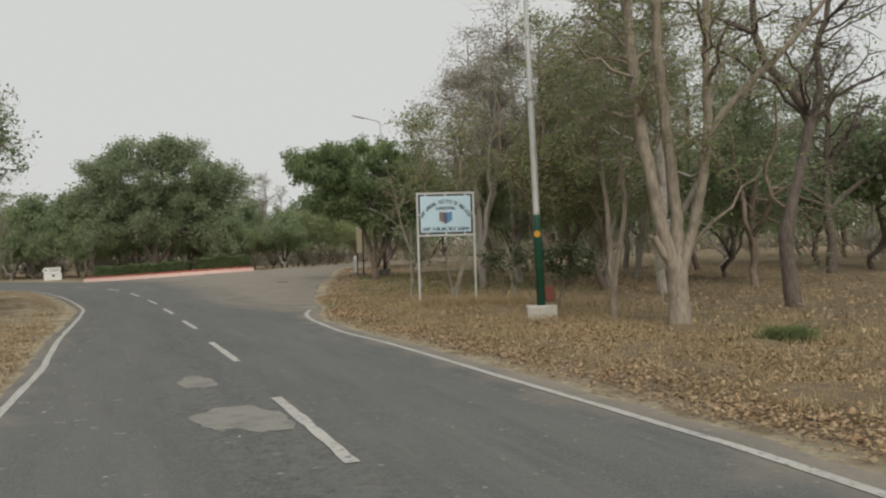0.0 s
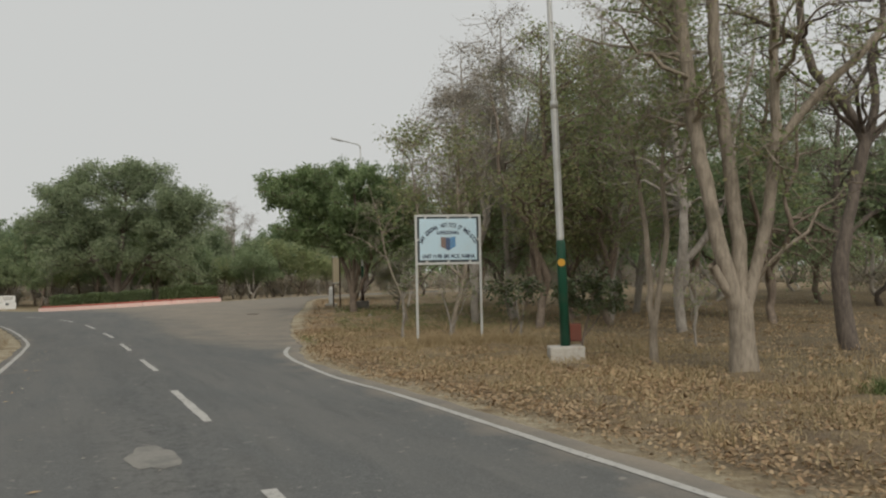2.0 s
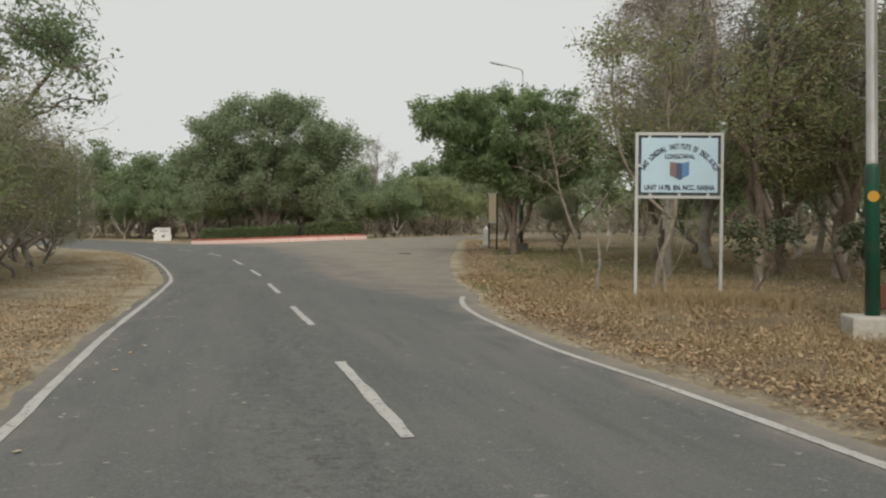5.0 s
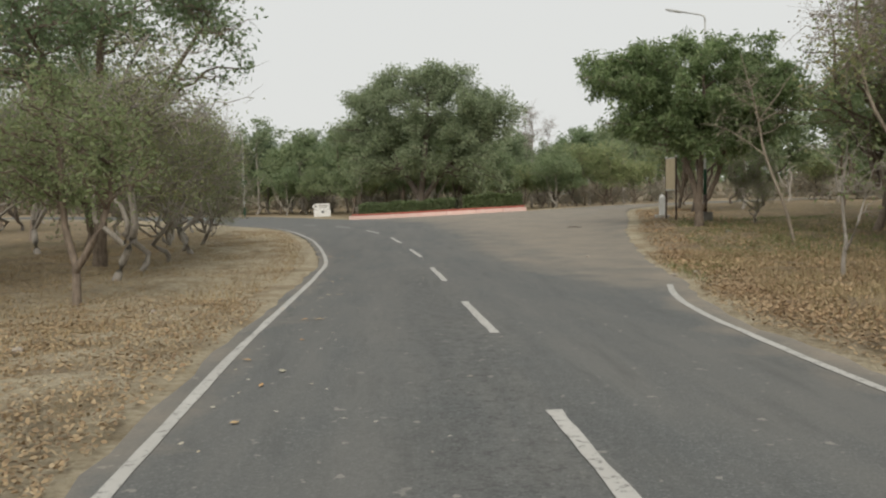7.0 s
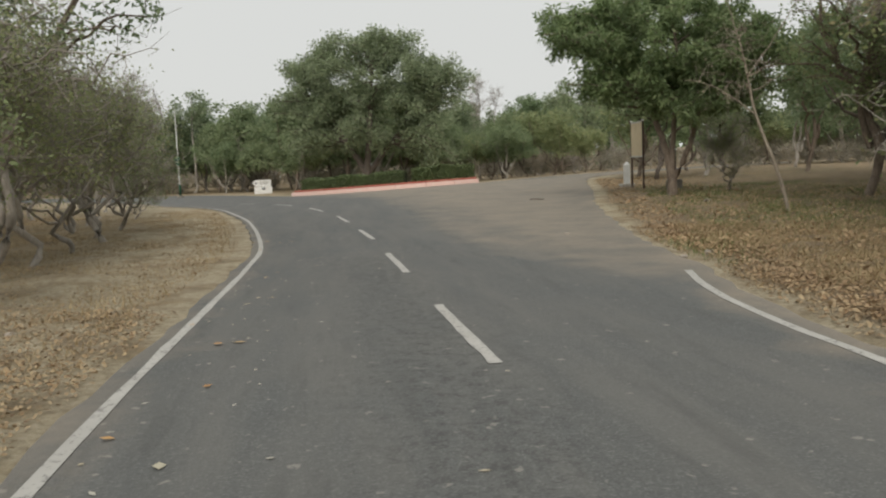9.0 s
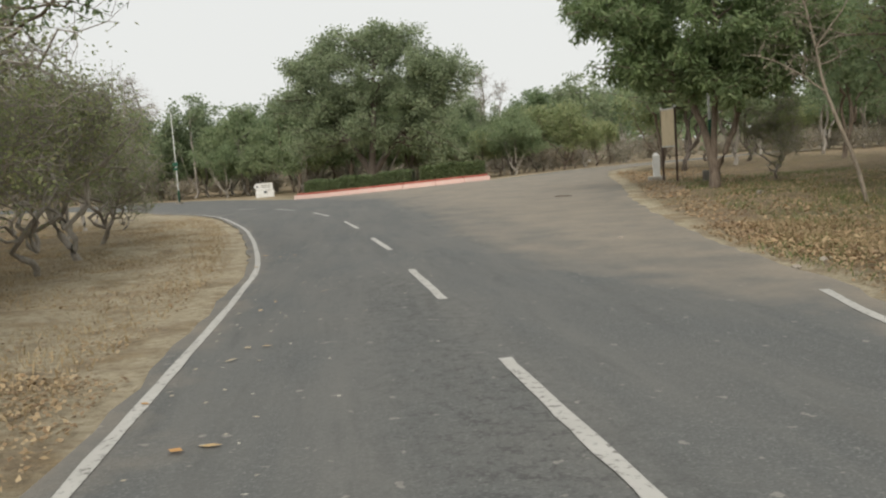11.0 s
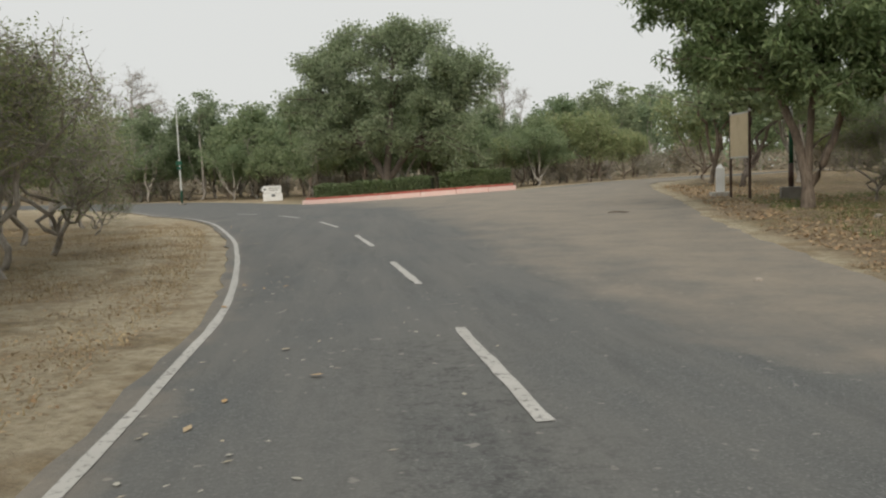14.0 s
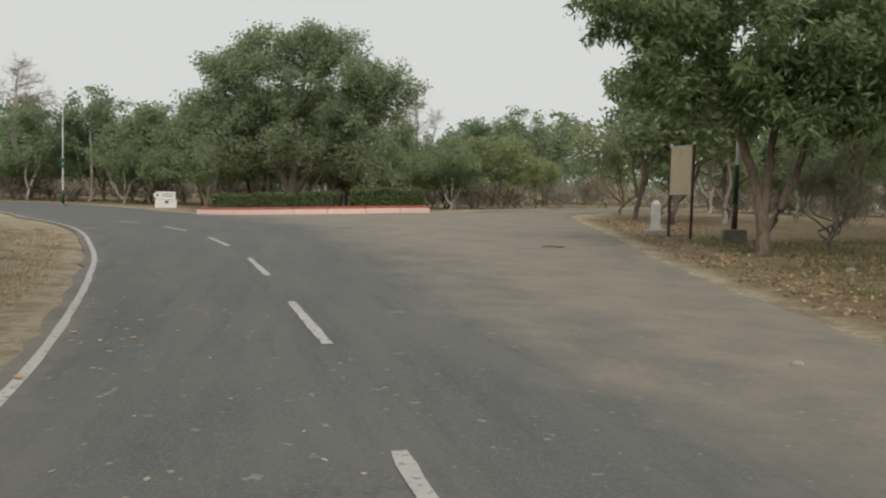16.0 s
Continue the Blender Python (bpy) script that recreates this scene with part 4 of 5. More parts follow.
def far_woods():
    """The wood that closes the view, far off: a deep belt of leaf masses."""
    r = np.random.default_rng(55)
    n = 34000
    a = r.uniform(0, 2 * math.pi, n)
    d = r.uniform(172, 215, n)
    x, y = -15 + d * np.cos(a), 35 + d * np.sin(a)
    top = 9.5 + 2.2 * np.sin(a * 37) + 1.6 * np.sin(a * 83 + 1) + 1.2 * np.sin(a * 151 + 2)
    z = r.uniform(0.12, 1.0, n) ** 0.8 * top
    # the far leaves carry the haze in their pale colour
    me = leaves_mesh("far_woods", np.column_stack([x, y, z]), r, 1.9, 1.3, 0.1, LEAF_WOOD)
    tagged(new("far_woods", me), "distant belt of dusty green woodland, leaf colour paled for haze", "woodland", kind="stuff")
    n = 42000
    a = r.uniform(0, 2 * math.pi, n)
    d = r.uniform(160, 200, n)
    spots = np.column_stack([-15 + d * np.cos(a), 35 + d * np.sin(a), r.uniform(0.05, 1.0, n) ** 1.3 * 4.2])
    me = leaves_mesh("far_undergrowth", spots, r, 1.9, 0.9, -0.6, LEAF_DRY)
    tagged(new("far_undergrowth", me), "distant grey-brown dry undergrowth below the woodland", "undergrowth", kind="stuff")


far_woods()


# ---- roadside things ----
WHITE_STEEL = plain("chalky_white_steel", (0.52, 0.53, 0.51), 0.5, grain=40, vary=0.2, dirt=(0.36, 0.3, 0.22), dirty=0.55)
GREY_STEEL = plain("weathered_silver_steel", (0.5, 0.5, 0.48), 0.45, 0.3, grain=35, vary=0.2, dirt=(0.28, 0.25, 0.2), dirty=0.5)
GREEN_PAINT = plain("dark_green_paint", (0.014, 0.085, 0.05), 0.45, grain=30, vary=0.3, dirt=(0.1, 0.12, 0.08), dirty=0.4)
BROWN_PAINT = plain("dark_brown_paint", (0.07, 0.04, 0.03), 0.6)
RUST_BOX = plain("rust_red_paint", (0.17, 0.055, 0.035), 0.7, dirt=(0.08, 0.05, 0.04))
YELLOW_DOT = plain("orange_yellow_paint", (0.62, 0.34, 0.04), 0.6)
BLUE_BOARD = plain("pale_blue_board", (0.49, 0.65, 0.73), 0.5, grain=18, vary=0.1, dirt=(0.5, 0.55, 0.55), dirty=0.35)
NAVY = plain("dark_blue_lettering", (0.03, 0.04, 0.075), 0.6, vary=0.15, dirty=0.1)
SLATE = plain("dark_slate_border", (0.07, 0.085, 0.095), 0.7)
SHIELD_BLUE = plain("sky_blue_shield", (0.1, 0.24, 0.42), 0.5, vary=0.1, dirty=0.1)
SHIELD_BROWN = plain("brown_shield", (0.21, 0.15, 0.13), 0.5, vary=0.1, dirty=0.1)
SHIELD_DARK = plain("navy_shield", (0.06, 0.1, 0.19), 0.5, vary=0.1, dirty=0.1)
CONCRETE = plain("rough_whitewashed_concrete", (0.5, 0.48, 0.43), 0.9, grain=22, vary=0.35, dirt=(0.27, 0.2, 0.13), dirty=0.8)
GREY_BLOCK = plain("grey_concrete_block", (0.24, 0.225, 0.2), 0.95, grain=22, vary=0.4, dirt=(0.13, 0.11, 0.09), dirty=0.8)
WHITEWASH = plain("whitewashed_masonry", (0.74, 0.74, 0.72), 0.85, grain=20, vary=0.2, dirt=(0.4, 0.36, 0.3), dirty=0.5)
CREAM = plain("faded_cream_panel", (0.6, 0.5, 0.33), 0.7, grain=14, vary=0.15, dirt=(0.42, 0.33, 0.2), dirty=0.6)
PINK_KERB = plain("pale_pink_kerb_paint", (0.76, 0.52, 0.46), 0.8, grain=18, vary=0.2, dirt=(0.72, 0.62, 0.55), dirty=0.9)
RED_KERB = plain("red_kerb_paint", (0.36, 0.1, 0.075), 0.8, grain=18, vary=0.3, dirt=(0.4, 0.25, 0.18), dirty=0.7)
LEAF_HEDGE = leafy("clipped_hedge_leaves", [(0.085, 0.12, 0.048), (0.125, 0.17, 0.07), (0.155, 0.205, 0.09), (0.2, 0.225, 0.12)], 0.5, 0.2)
LEAF_DARK = leafy("dark_shrub_leaves", [(0.06, 0.085, 0.04), (0.09, 0.12, 0.055), (0.12, 0.15, 0.07)], 0.4, 0.15)
HEDGE_CORE = barky("dark_hedge_fill", (0.03, 0.04, 0.02), (0.06, 0.07, 0.035))
STONE = plain("pale_field_stone", (0.36, 0.32, 0.27), 0.95, grain=30, vary=0.4)


def disc(bm, radius, m, sides=20):
    bmesh.ops.create_circle(bm, cap_ends=True, radius=radius, segments=sides, matrix=m)
    return bm


def rod(bm, a, b, radius, sides=8):
    return tube_bm(bm, [a, b], [radius, radius], sides)


def lamp_post(name, x, y, tall, green, label, block, block_mat, low_mat=GREEN_PAINT, low=0.0, arm=0.0, lean=0.0, slim=1.0):
    """A steel lamp post: painted foot, stepped pole, rising arm with a slim lamp, on a concrete block."""
    root = thing(name, stand(x, y, 0, 1, 0.0) @ Matrix.Rotation(lean, 4, "Y"), label, "lamp post", "lamp posts")
    h = block[2]
    bm = box(bmesh.new(), (block[0], block[1], h + 0.25), (0, 0, h / 2 - 0.125), 0.035)
    part("foot_block", bm, block_mat, root, "rough concrete foot")
    if low:
        part("lower_sleeve", tube_bm(bmesh.new(), [(0, 0, h - 0.02), (0, 0, h + low)], [0.112 * slim, 0.108 * slim], 18), low_mat, root)
    part("painted_shaft", tube_bm(bmesh.new(), [(0, 0, h + low - 0.01), (0, 0, green - 0.05), (0, 0, green)], [0.095 * slim, 0.09 * slim, 0.082 * slim], 18), GREEN_PAINT, root, "dark green painted lower shaft")
    part("upper_shaft", tube_bm(bmesh.new(), [(0, 0, green), (0, 0, green + 0.02), (0, 0, green + 2.6), (0, 0, green + 2.66), (0, 0, tall)], [0.078 * slim, 0.071 * slim, 0.069 * slim, 0.055 * slim, 0.05 * slim], 16), GREY_STEEL, root, "weathered silver upper shaft")
    collar = tube_bm(bmesh.new(), [(0, 0, green + 2.55), (0, 0, green + 2.7)], [0.076 * slim, 0.076 * slim], 16)
    part("collar", collar, GREY_STEEL, root)
    c, s = math.cos(arm), math.sin(arm)
    reach = [(0, 0, tall - 0.05), (0.03 * c, 0.03 * s, tall + 0.1), (0.2 * c, 0.2 * s, tall + 0.2), (1.1 * c, 1.1 * s, tall + 0.47)]
    part("arm", tube_bm(bmesh.new(), reach, [0.04, 0.036, 0.032, 0.028], 10), GREY_STEEL, root)
    lamp = bmesh.new()
    turn = Matrix.Rotation(arm, 4, "Z") @ Matrix.Rotation(-0.29, 4, "Y")
    box(lamp, (0.75, 0.16, 0.075), (1.4 * c, 1.4 * s, tall + 0.56), 0.02, turn)
    head = part("lamp_head", lamp, GREY_STEEL, root)
    part("lens", box(bmesh.new(), (0.6, 0.12, 0.02), (1.41 * c, 1.41 * s, tall + 0.51), 0.005, turn), WHITE_STEEL, head)
    return root


near = lamp_post("lamp_post", 2.36, 17.0, 8.6, 2.33, "tall silver lamp post with dark green foot on whitewashed block", (0.66, 0.58, 0.31), CONCRETE, arm=2.9, lean=-0.02)
part("number_disc", disc(bmesh.new(), 0.075, pose(-0.015, -0.103, 1.9, 90)), YELLOW_DOT, near, "round orange number mark")
cabinet = part("junction_box", box(bmesh.new(), (0.24, 0.16, 0.34), (0.2, 0.1, 0.55), 0.02), RUST_BOX, near, "rust-red junction box")
part("lid", box(bmesh.new(), (0.2, 0.015, 0.29), (0.2, 0.012, 0.55), 0.005), RUST_BOX, cabinet)
lamp_post("lamp_post", -4.74, 45.7, 8.8, 2.3, "silver lamp post with green and brown foot on a grey block", (0.64, 0.62, 0.42), GREY_BLOCK, BROWN_PAINT, 0.75, 2.85, slim=0.75)
far = lamp_post("lamp_post", -52.0, 79.5, 8.5, 1.3, "distant silver lamp post with a small green plate", (0.5, 0.5, 0.2), GREY_BLOCK, arm=3.6)
part("name_plate", box(bmesh.new(), (0.62, 0.03, 0.34), (0, -0.1, 3.75), 0.01), GREEN_PAINT, far, "small green name plate")
part("lower_plate", box(bmesh.new(), (0.5, 0.03, 0.22), (0, -0.1, 3.3), 0.01), GREEN_PAINT, far)


def letters(text, size, width=0.0, squeeze=1.0):
    """Flat lettering as a mesh, centred; width: how wide the whole word is."""
    curve = bpy.data.curves.new("lettering", "FONT")
    curve.body = text
    curve.size = size
    curve.align_x, curve.align_y = "CENTER", "CENTER"
    curve.extrude = 0.0015
    curve.offset = size * 0.03
    ob = bpy.data.objects.new("lettering", curve)
    scene.collection.objects.link(ob)
    me = bpy.data.meshes.new_from_object(ob)
    bpy.data.objects.remove(ob)
    xs = [v.co.x for v in me.vertices]
    k = width / (max(xs) - min(xs)) if width and xs else squeeze
    me.transform(Matrix.Diagonal((k, 1, 1, 1)))
    return me


def upright(me, x, z, y=-0.012, spin=0.0):
    me.transform(Matrix.Translation((x, y, z)) @ Matrix.Rotation(radians(90), 4, "X") @ Matrix.Rotation(spin, 4, "Z"))
    return me


def joined(name, meshes):
    bm = bmesh.new()
    for me in meshes:
        bm.from_mesh(me)
        bpy.data.meshes.remove(me)
    out = bpy.data.meshes.new(name)
    bm.to_mesh(out)
    bm.free()
    return out


def board_sign():
    ground = float(gz(0.14, 19.95))
    root = thing("sign_board", Matrix.Translation((0.137, 19.95, ground)) @ Matrix.Rotation(math.atan2(0.265, 1.527), 4, "Z"),
                 "pale blue lettered sign board in white steel frame", "sign board")
    lo, hi, half = 1.99 - ground, 3.135 - ground, 0.765
    for sx in (-1, 1):
        part("post", box(bmesh.new(), (0.05, 0.05, hi + 0.3), (sx * (half - 0.025), 0.02, (hi - 0.3) / 2), 0.006), WHITE_STEEL, root)
    for z in (lo + 0.025, hi - 0.025):
        part("rail", box(bmesh.new(), (2 * half - 0.104, 0.046, 0.05), (0, 0.02, z), 0.005), WHITE_STEEL, root)
    part("backing", box(bmesh.new(), (2 * half - 0.11, 0.012, hi - lo - 0.11), (0, 0.03, (lo + hi) / 2), 0.002), SLATE, root, "dark border behind the panel")
    panel = part("panel", box(bmesh.new(), (2 * half - 0.205, 0.016, hi - lo - 0.2), (0, 0.006, (lo + hi) / 2 + 0.005), 0.004), BLUE_BOARD, root, "pale blue painted panel")
    for x, z in ((-0.5, lo + 0.072), (0, lo + 0.072), (0.5, lo + 0.072), (-0.69, (lo + hi) / 2), (0.69, (lo + hi) / 2), (0, hi - 0.075), (-0.52, hi - 0.075), (0.52, hi - 0.075)):
        part("tab", box(bmesh.new(), (0.05, 0.012, 0.05), (x, 0.008, z), 0.004), WHITE_STEEL, root)
    top = hi
    text = "SANT LONGOWAL INSTITUTE OF ENGG.&TECH"
    rad, ang = 0.71, radians(126)
    glyphs = []
    for k, ch in enumerate(text):
        if ch == " ":
            continue
        a = ang * (k / (len(text) - 1) - 0.5)
        glyphs.append(upright(letters(ch, 0.13, squeeze=0.5), rad * math.sin(a), top - 0.245 - rad + rad * math.cos(a), -0.006, -a))
    part("arched_lettering", joined("arched_lettering", glyphs), NAVY, panel)
    part("place_name", upright(letters("LONGOWAL", 0.115, 0.52), 0, top - 0.42, -0.006), NAVY, panel)
    part("unit_line", upright(letters("UNIT 14 PB. BN. NCC. NABHA", 0.12, 1.22), 0.0, top - 0.96, -0.006), NAVY, panel)
    # plain shield in three bands
    def band(name, pts, mat):
        bm = bmesh.new()
        vs = [bm.verts.new((px, -0.005, top + pz)) for px, pz in pts]
        f = bm.faces.new(vs)
        ext = bmesh.ops.extrude_face_region(bm, geom=[f])
        bmesh.ops.translate(bm, vec=(0, -0.003, 0), verts=[g for g in ext["geom"] if isinstance(g, bmesh.types.BMVert)])
        bmesh.ops.recalc_face_normals(bm, faces=bm.faces)
        part(name, bm, mat, panel)
    band("shield_band", [(-0.17, -0.51), (-0.17, -0.74), (-0.06, -0.79), (-0.06, -0.525)], SHIELD_BROWN)
    band("shield_band", [(-0.059, -0.525), (-0.059, -0.79), (0, -0.825), (0.04, -0.8), (0.04, -0.53)], SHIELD_DARK)
    band("shield_band", [(0.041, -0.53), (0.041, -0.8), (0.165, -0.73), (0.165, -0.505)], SHIELD_BLUE)


board_sign()


def notice_board():
    a, b = Vector((-6.52, 46.95)), Vector((-5.97, 45.7))
    mid, d = (a + b) / 2, (b - a)
    root = thing("notice_board", Matrix.Translation((mid.x, mid.y, float(gz(mid.x, mid.y)))) @ Matrix.Rotation(math.atan2(d.y, d.x), 4, "Z"),
                 "faded cream notice board on two dark posts beside the side road", "notice board")
    half = d.length / 2
    for sx in (-1, 1):
        post = part("post", box(bmesh.new(), (0.07, 0.07, 3.2), (sx * half, 0, 1.25), 0.008), BROWN_PAINT, root)
        part("cap", tube_bm(bmesh.new(), [(sx * half, 0, 2.85), (sx * half, 0, 2.9), (sx * half, 0, 2.94)], [0.05, 0.055, 0.02], 10), GREY_STEEL, post)
    part("panel", box(bmesh.new(), (2 * half - 0.09, 0.03, 1.4), (0, -0.02, 2.12), 0.006), CREAM, root, "faded blank cream panel")
    for z in (1.405, 2.835):
        part("rail", box(bmesh.new(), (2 * half - 0.075, 0.045, 0.05), (0, -0.02, z), 0.006), WHITE_STEEL, root)


def white_pillar():
    root = thing("boundary_pillar", stand(-6.85, 48.3, 0.2, 0.78, 0), "whitewashed pillar with a pointed top on a square plinth", "pillar")
    part("plinth", box(bmesh.new(), (0.85, 0.75, 0.36), (0, 0, 0.06), 0.03), CONCRETE, root)
    bm = box(bmesh.new(), (0.34, 0.3, 1.1), (0, 0, 0.78), 0.02)
    part("shaft", bm, WHITEWASH, root)
    bm = bmesh.new()
    bmesh.ops.create_cone(bm, cap_ends=True, segments=4, radius1=0.22, radius2=0.05, depth=0.16, matrix=Matrix.Translation((0, 0, 1.41)) @ Matrix.Rotation(radians(45), 4, "Z"))
    part("cap", bm, WHITEWASH, root)


def arrow_marker():
    m = Matrix.Translation((-45.2, 83.6, float(gz(-45.2, 83.6)))) @ Matrix.Rotation(radians(30), 4, "Z")
    root = thing("direction_marker", m, "white masonry direction marker with an arrow-shaped board", "road marker")
    part("base", box(bmesh.new(), (1.75, 0.5, 0.95), (0, 0, 0.275), 0.03), WHITEWASH, root)
    # no hollow is cut: a dark plate paints the shade of a niche
    part("niche_shade", box(bmesh.new(), (0.3, 0.03, 0.2), (0.05, -0.255, 0.55), 0.005), SLATE, root)
    bm = bmesh.new()
    pts = [(-1.05, 1.1), (-0.75, 0.78), (0.78, 0.78), (0.78, 1.42), (-0.75, 1.42)]
    f = bm.faces.new([bm.verts.new((px, -0.12, pz)) for px, pz in pts])
    ext = bmesh.ops.extrude_face_region(bm, geom=[f])
    bmesh.ops.translate(bm, vec=(0, 0.24, 0), verts=[g for g in ext["geom"] if isinstance(g, bmesh.types.BMVert)])
    bmesh.ops.recalc_face_normals(bm, faces=bm.faces)
    slab = part("arrow_slab", bm, WHITEWASH, root)
    part("arrow_mark", box(bmesh.new(), (0.2, 0.02, 0.16), (-0.68, -0.125, 1.1), 0.004), SLATE, slab)
    for z, w in ((1.2, 0.95), (1.02, 0.8)):
        part("text_bar", box(bmesh.new(), (w, 0.012, 0.07), (0.12, -0.124, z), 0.002), GREY_BLOCK, slab)


notice_board()
white_pillar()
arrow_marker()


def kerb_course(root, line, high, lift, thick, mat, name, gap=0.012):
    """Blocks of masonry along a curve."""
    step = 4
    for k in range(0, len(line) - step, step):
        a, b = line[k], line[k + step]
        d = b - a
        ln = float(np.linalg.norm(d))
        c = (a + b) / 2
        za, zb = float(gz(a[0], a[1])), float(gz(b[0], b[1]))
        base = (za + zb) / 2 - 0.1
        bm = box(bmesh.new(), (ln - gap, thick, high + 0.1), (0, 0, 0), 0.02)
        ob = part(name, bm, mat, root)
        ob.matrix_local = Matrix.Translation((c[0], c[1], base + lift + high / 2 + 0.05)) @ Matrix.Rotation(math.atan2(d[1], d[0]), 4, "Z") @ Matrix.Rotation(-math.atan2(zb - za, ln), 4, "Y")


island = thing("kerb", Matrix(), "curved island kerb, pale pink below and red above", "kerb", kind="structure")
front = offset_line(kerb_line, -0.1)
kerb_course(island, front, 0.3, 0.0, 0.2, PINK_KERB, "kerb_block")
kerb_course(island, offset_line(kerb_line, -0.42), 0.44, 0.0, 0.24, RED_KERB, "red_block")


def hedge(a, b, high, seed, label):
    r = np.random.default_rng(seed)
    line = offset_line(kerb_line, -1.1)
    line = line[int(len(line) * a):int(len(line) * b)]
    root = thing("hedge", Matrix(), label, "hedge", "island hedges")
    t = np.gradient(line, axis=0)
    t /= np.linalg.norm(t, axis=1)[:, None]
    nrm = np.stack([t[:, 1], -t[:, 0]], 1)
    n = 15000
    i = r.integers(0, len(line) - 1, n)
    u = r.uniform(0, 1, (n, 1))
    p = line[i] * (1 - u) + line[i + 1] * u
    k = r.choice(3, n, p=[0.5, 0.32, 0.18])
    side = np.where(k == 0, 0.45, np.where(k == 1, r.uniform(-0.45, 0.45, n), -0.45)) + r.normal(0, 0.035, n)
    wob = 0.06 * np.sin(p[:, 0] * 1.7) + 0.05 * np.sin(p[:, 0] * 4.1 + 1)
    z = np.where(k == 1, high + wob, r.uniform(0.05, 1.0, n) * (high + wob)) + r.normal(0, 0.03, n)
    p = p + nrm[i] * side[:, None]
    spots = np.column_stack([p, gz(p[:, 0], p[:, 1]) + 0.25 + z])
    part("foliage", leaves_mesh("foliage", spots, r, 0.1, 0.07, -0.1, LEAF_HEDGE), LEAF_HEDGE, root)
    # solid block in very dark green that fills the hedge behind its leaves
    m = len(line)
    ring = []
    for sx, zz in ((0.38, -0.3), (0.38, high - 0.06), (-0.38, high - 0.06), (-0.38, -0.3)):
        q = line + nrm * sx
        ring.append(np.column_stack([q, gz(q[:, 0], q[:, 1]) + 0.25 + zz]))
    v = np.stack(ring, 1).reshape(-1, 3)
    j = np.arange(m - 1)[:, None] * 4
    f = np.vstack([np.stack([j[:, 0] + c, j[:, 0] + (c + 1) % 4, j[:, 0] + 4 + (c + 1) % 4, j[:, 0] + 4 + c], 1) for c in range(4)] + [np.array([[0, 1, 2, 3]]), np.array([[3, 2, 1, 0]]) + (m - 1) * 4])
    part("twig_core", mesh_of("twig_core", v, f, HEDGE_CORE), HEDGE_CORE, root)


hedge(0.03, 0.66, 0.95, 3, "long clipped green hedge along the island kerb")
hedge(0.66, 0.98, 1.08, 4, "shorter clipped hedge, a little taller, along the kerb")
# earth of the island, held by the kerb
isl = offset_line(kerb_line, -0.5)
bm = bmesh.new()
fv = [bm.verts.new((x, y, float(gz(x, y)) + 0.28 * min(1, k / 8, (len(isl) - 1 - k) / 8) - 0.03)) for k, (x, y) in enumerate(isl)]
bv = [bm.verts.new((x * 0.94 - 2.0, y + 11, float(gz(x * 0.94 - 2.0, y + 11)) - 0.05)) for x, y in isl]
for k in range(len(isl) - 1):
    bm.faces.new((fv[k], fv[k + 1], bv[k + 1], bv[k]))
tagged(part("island_earth", bm, EARTH, None), "raised dry earth behind the island kerb", "ground", kind="structure")


# shrubs and saplings on the verge
grow("leafy_shrub", 61, [([(0, 0, 0), (0.05, 0, 0.5), (0.2, 0, 1.0), (0.3, 0, 1.5)], [0.03, 0.025, 0.018, 0.008]), ([(0, 0, 0.3), (-0.2, 0, 0.8), (-0.4, 0.1, 1.3)], [0.025, 0.018, 0.008]), ([(0.05, 0, 0.45), (0.45, 0.1, 0.9), (0.7, 0, 1.2)], [0.02, 0.015, 0.006])],
     [((0.25, 0, 1.35), (0.85, 0.7, 0.42), 1)], 30, 5, (0.12, 0.06), 9, 0.07, BARK_BROWN, LEAF_DARK, twig_size=0.006, twig_reach=0.28, droop=0.5, at=stand(2.85, 18.2), label="small shrub with dark hanging leaves beside the lamp post", category="shrub", group="verge shrubs")
grow("leafy_shrub", 62, [([(0, 0, 0), (0.05, 0, 0.6), (-0.1, 0, 1.3)], [0.025, 0.018, 0.006]), ([(0, 0, 0.2), (0.35, 0, 0.8), (0.5, 0, 1.2)], [0.02, 0.013, 0.006])],
     [((0.1, 0, 1.35), (0.75, 0.6, 0.4), 1)], 22, 5, (0.11, 0.055), 6, 0.08, BARK_BROWN, LEAF_DARK, twig_size=0.006, twig_reach=0.3, droop=0.5, at=stand(1.55, 20.9), label="thin shrub with dark leaves behind the sign board", category="shrub", group="verge shrubs")
for seed, x, y, s in ((63, 0.1, 22.6, 1.0), (64, 1.9, 22.2, 0.8), (67, 5.6, 19.6, 0.8), (68, -1.2, 24.0, 1.2), (69, 7.4, 26.0, 1.4)):
    grow("bare_sapling", seed, [([(0, 0, 0), (0.05, 0, 0.6), (-0.15, 0.05, 1.3), (0.1, 0, 2.1)], [0.035, 0.027, 0.018, 0.006]), ([(0.02, 0, 0.4), (0.35, 0, 0.9), (0.5, 0.1, 1.6)], [0.022, 0.015, 0.005])],
         [((0.1, 0, 1.7), (0.8, 0.8, 0.7), 1)], 14, 4, (0.08, 0.045), 4, 0.1, BARK_GREY, LEAF_SPARSE, twig_size=0.006, twig_reach=0.4, whips=1, wobble=0.12, at=stand(x, y, seed, s), label="thin crooked sapling with few leaves", category="sapling", group="saplings")
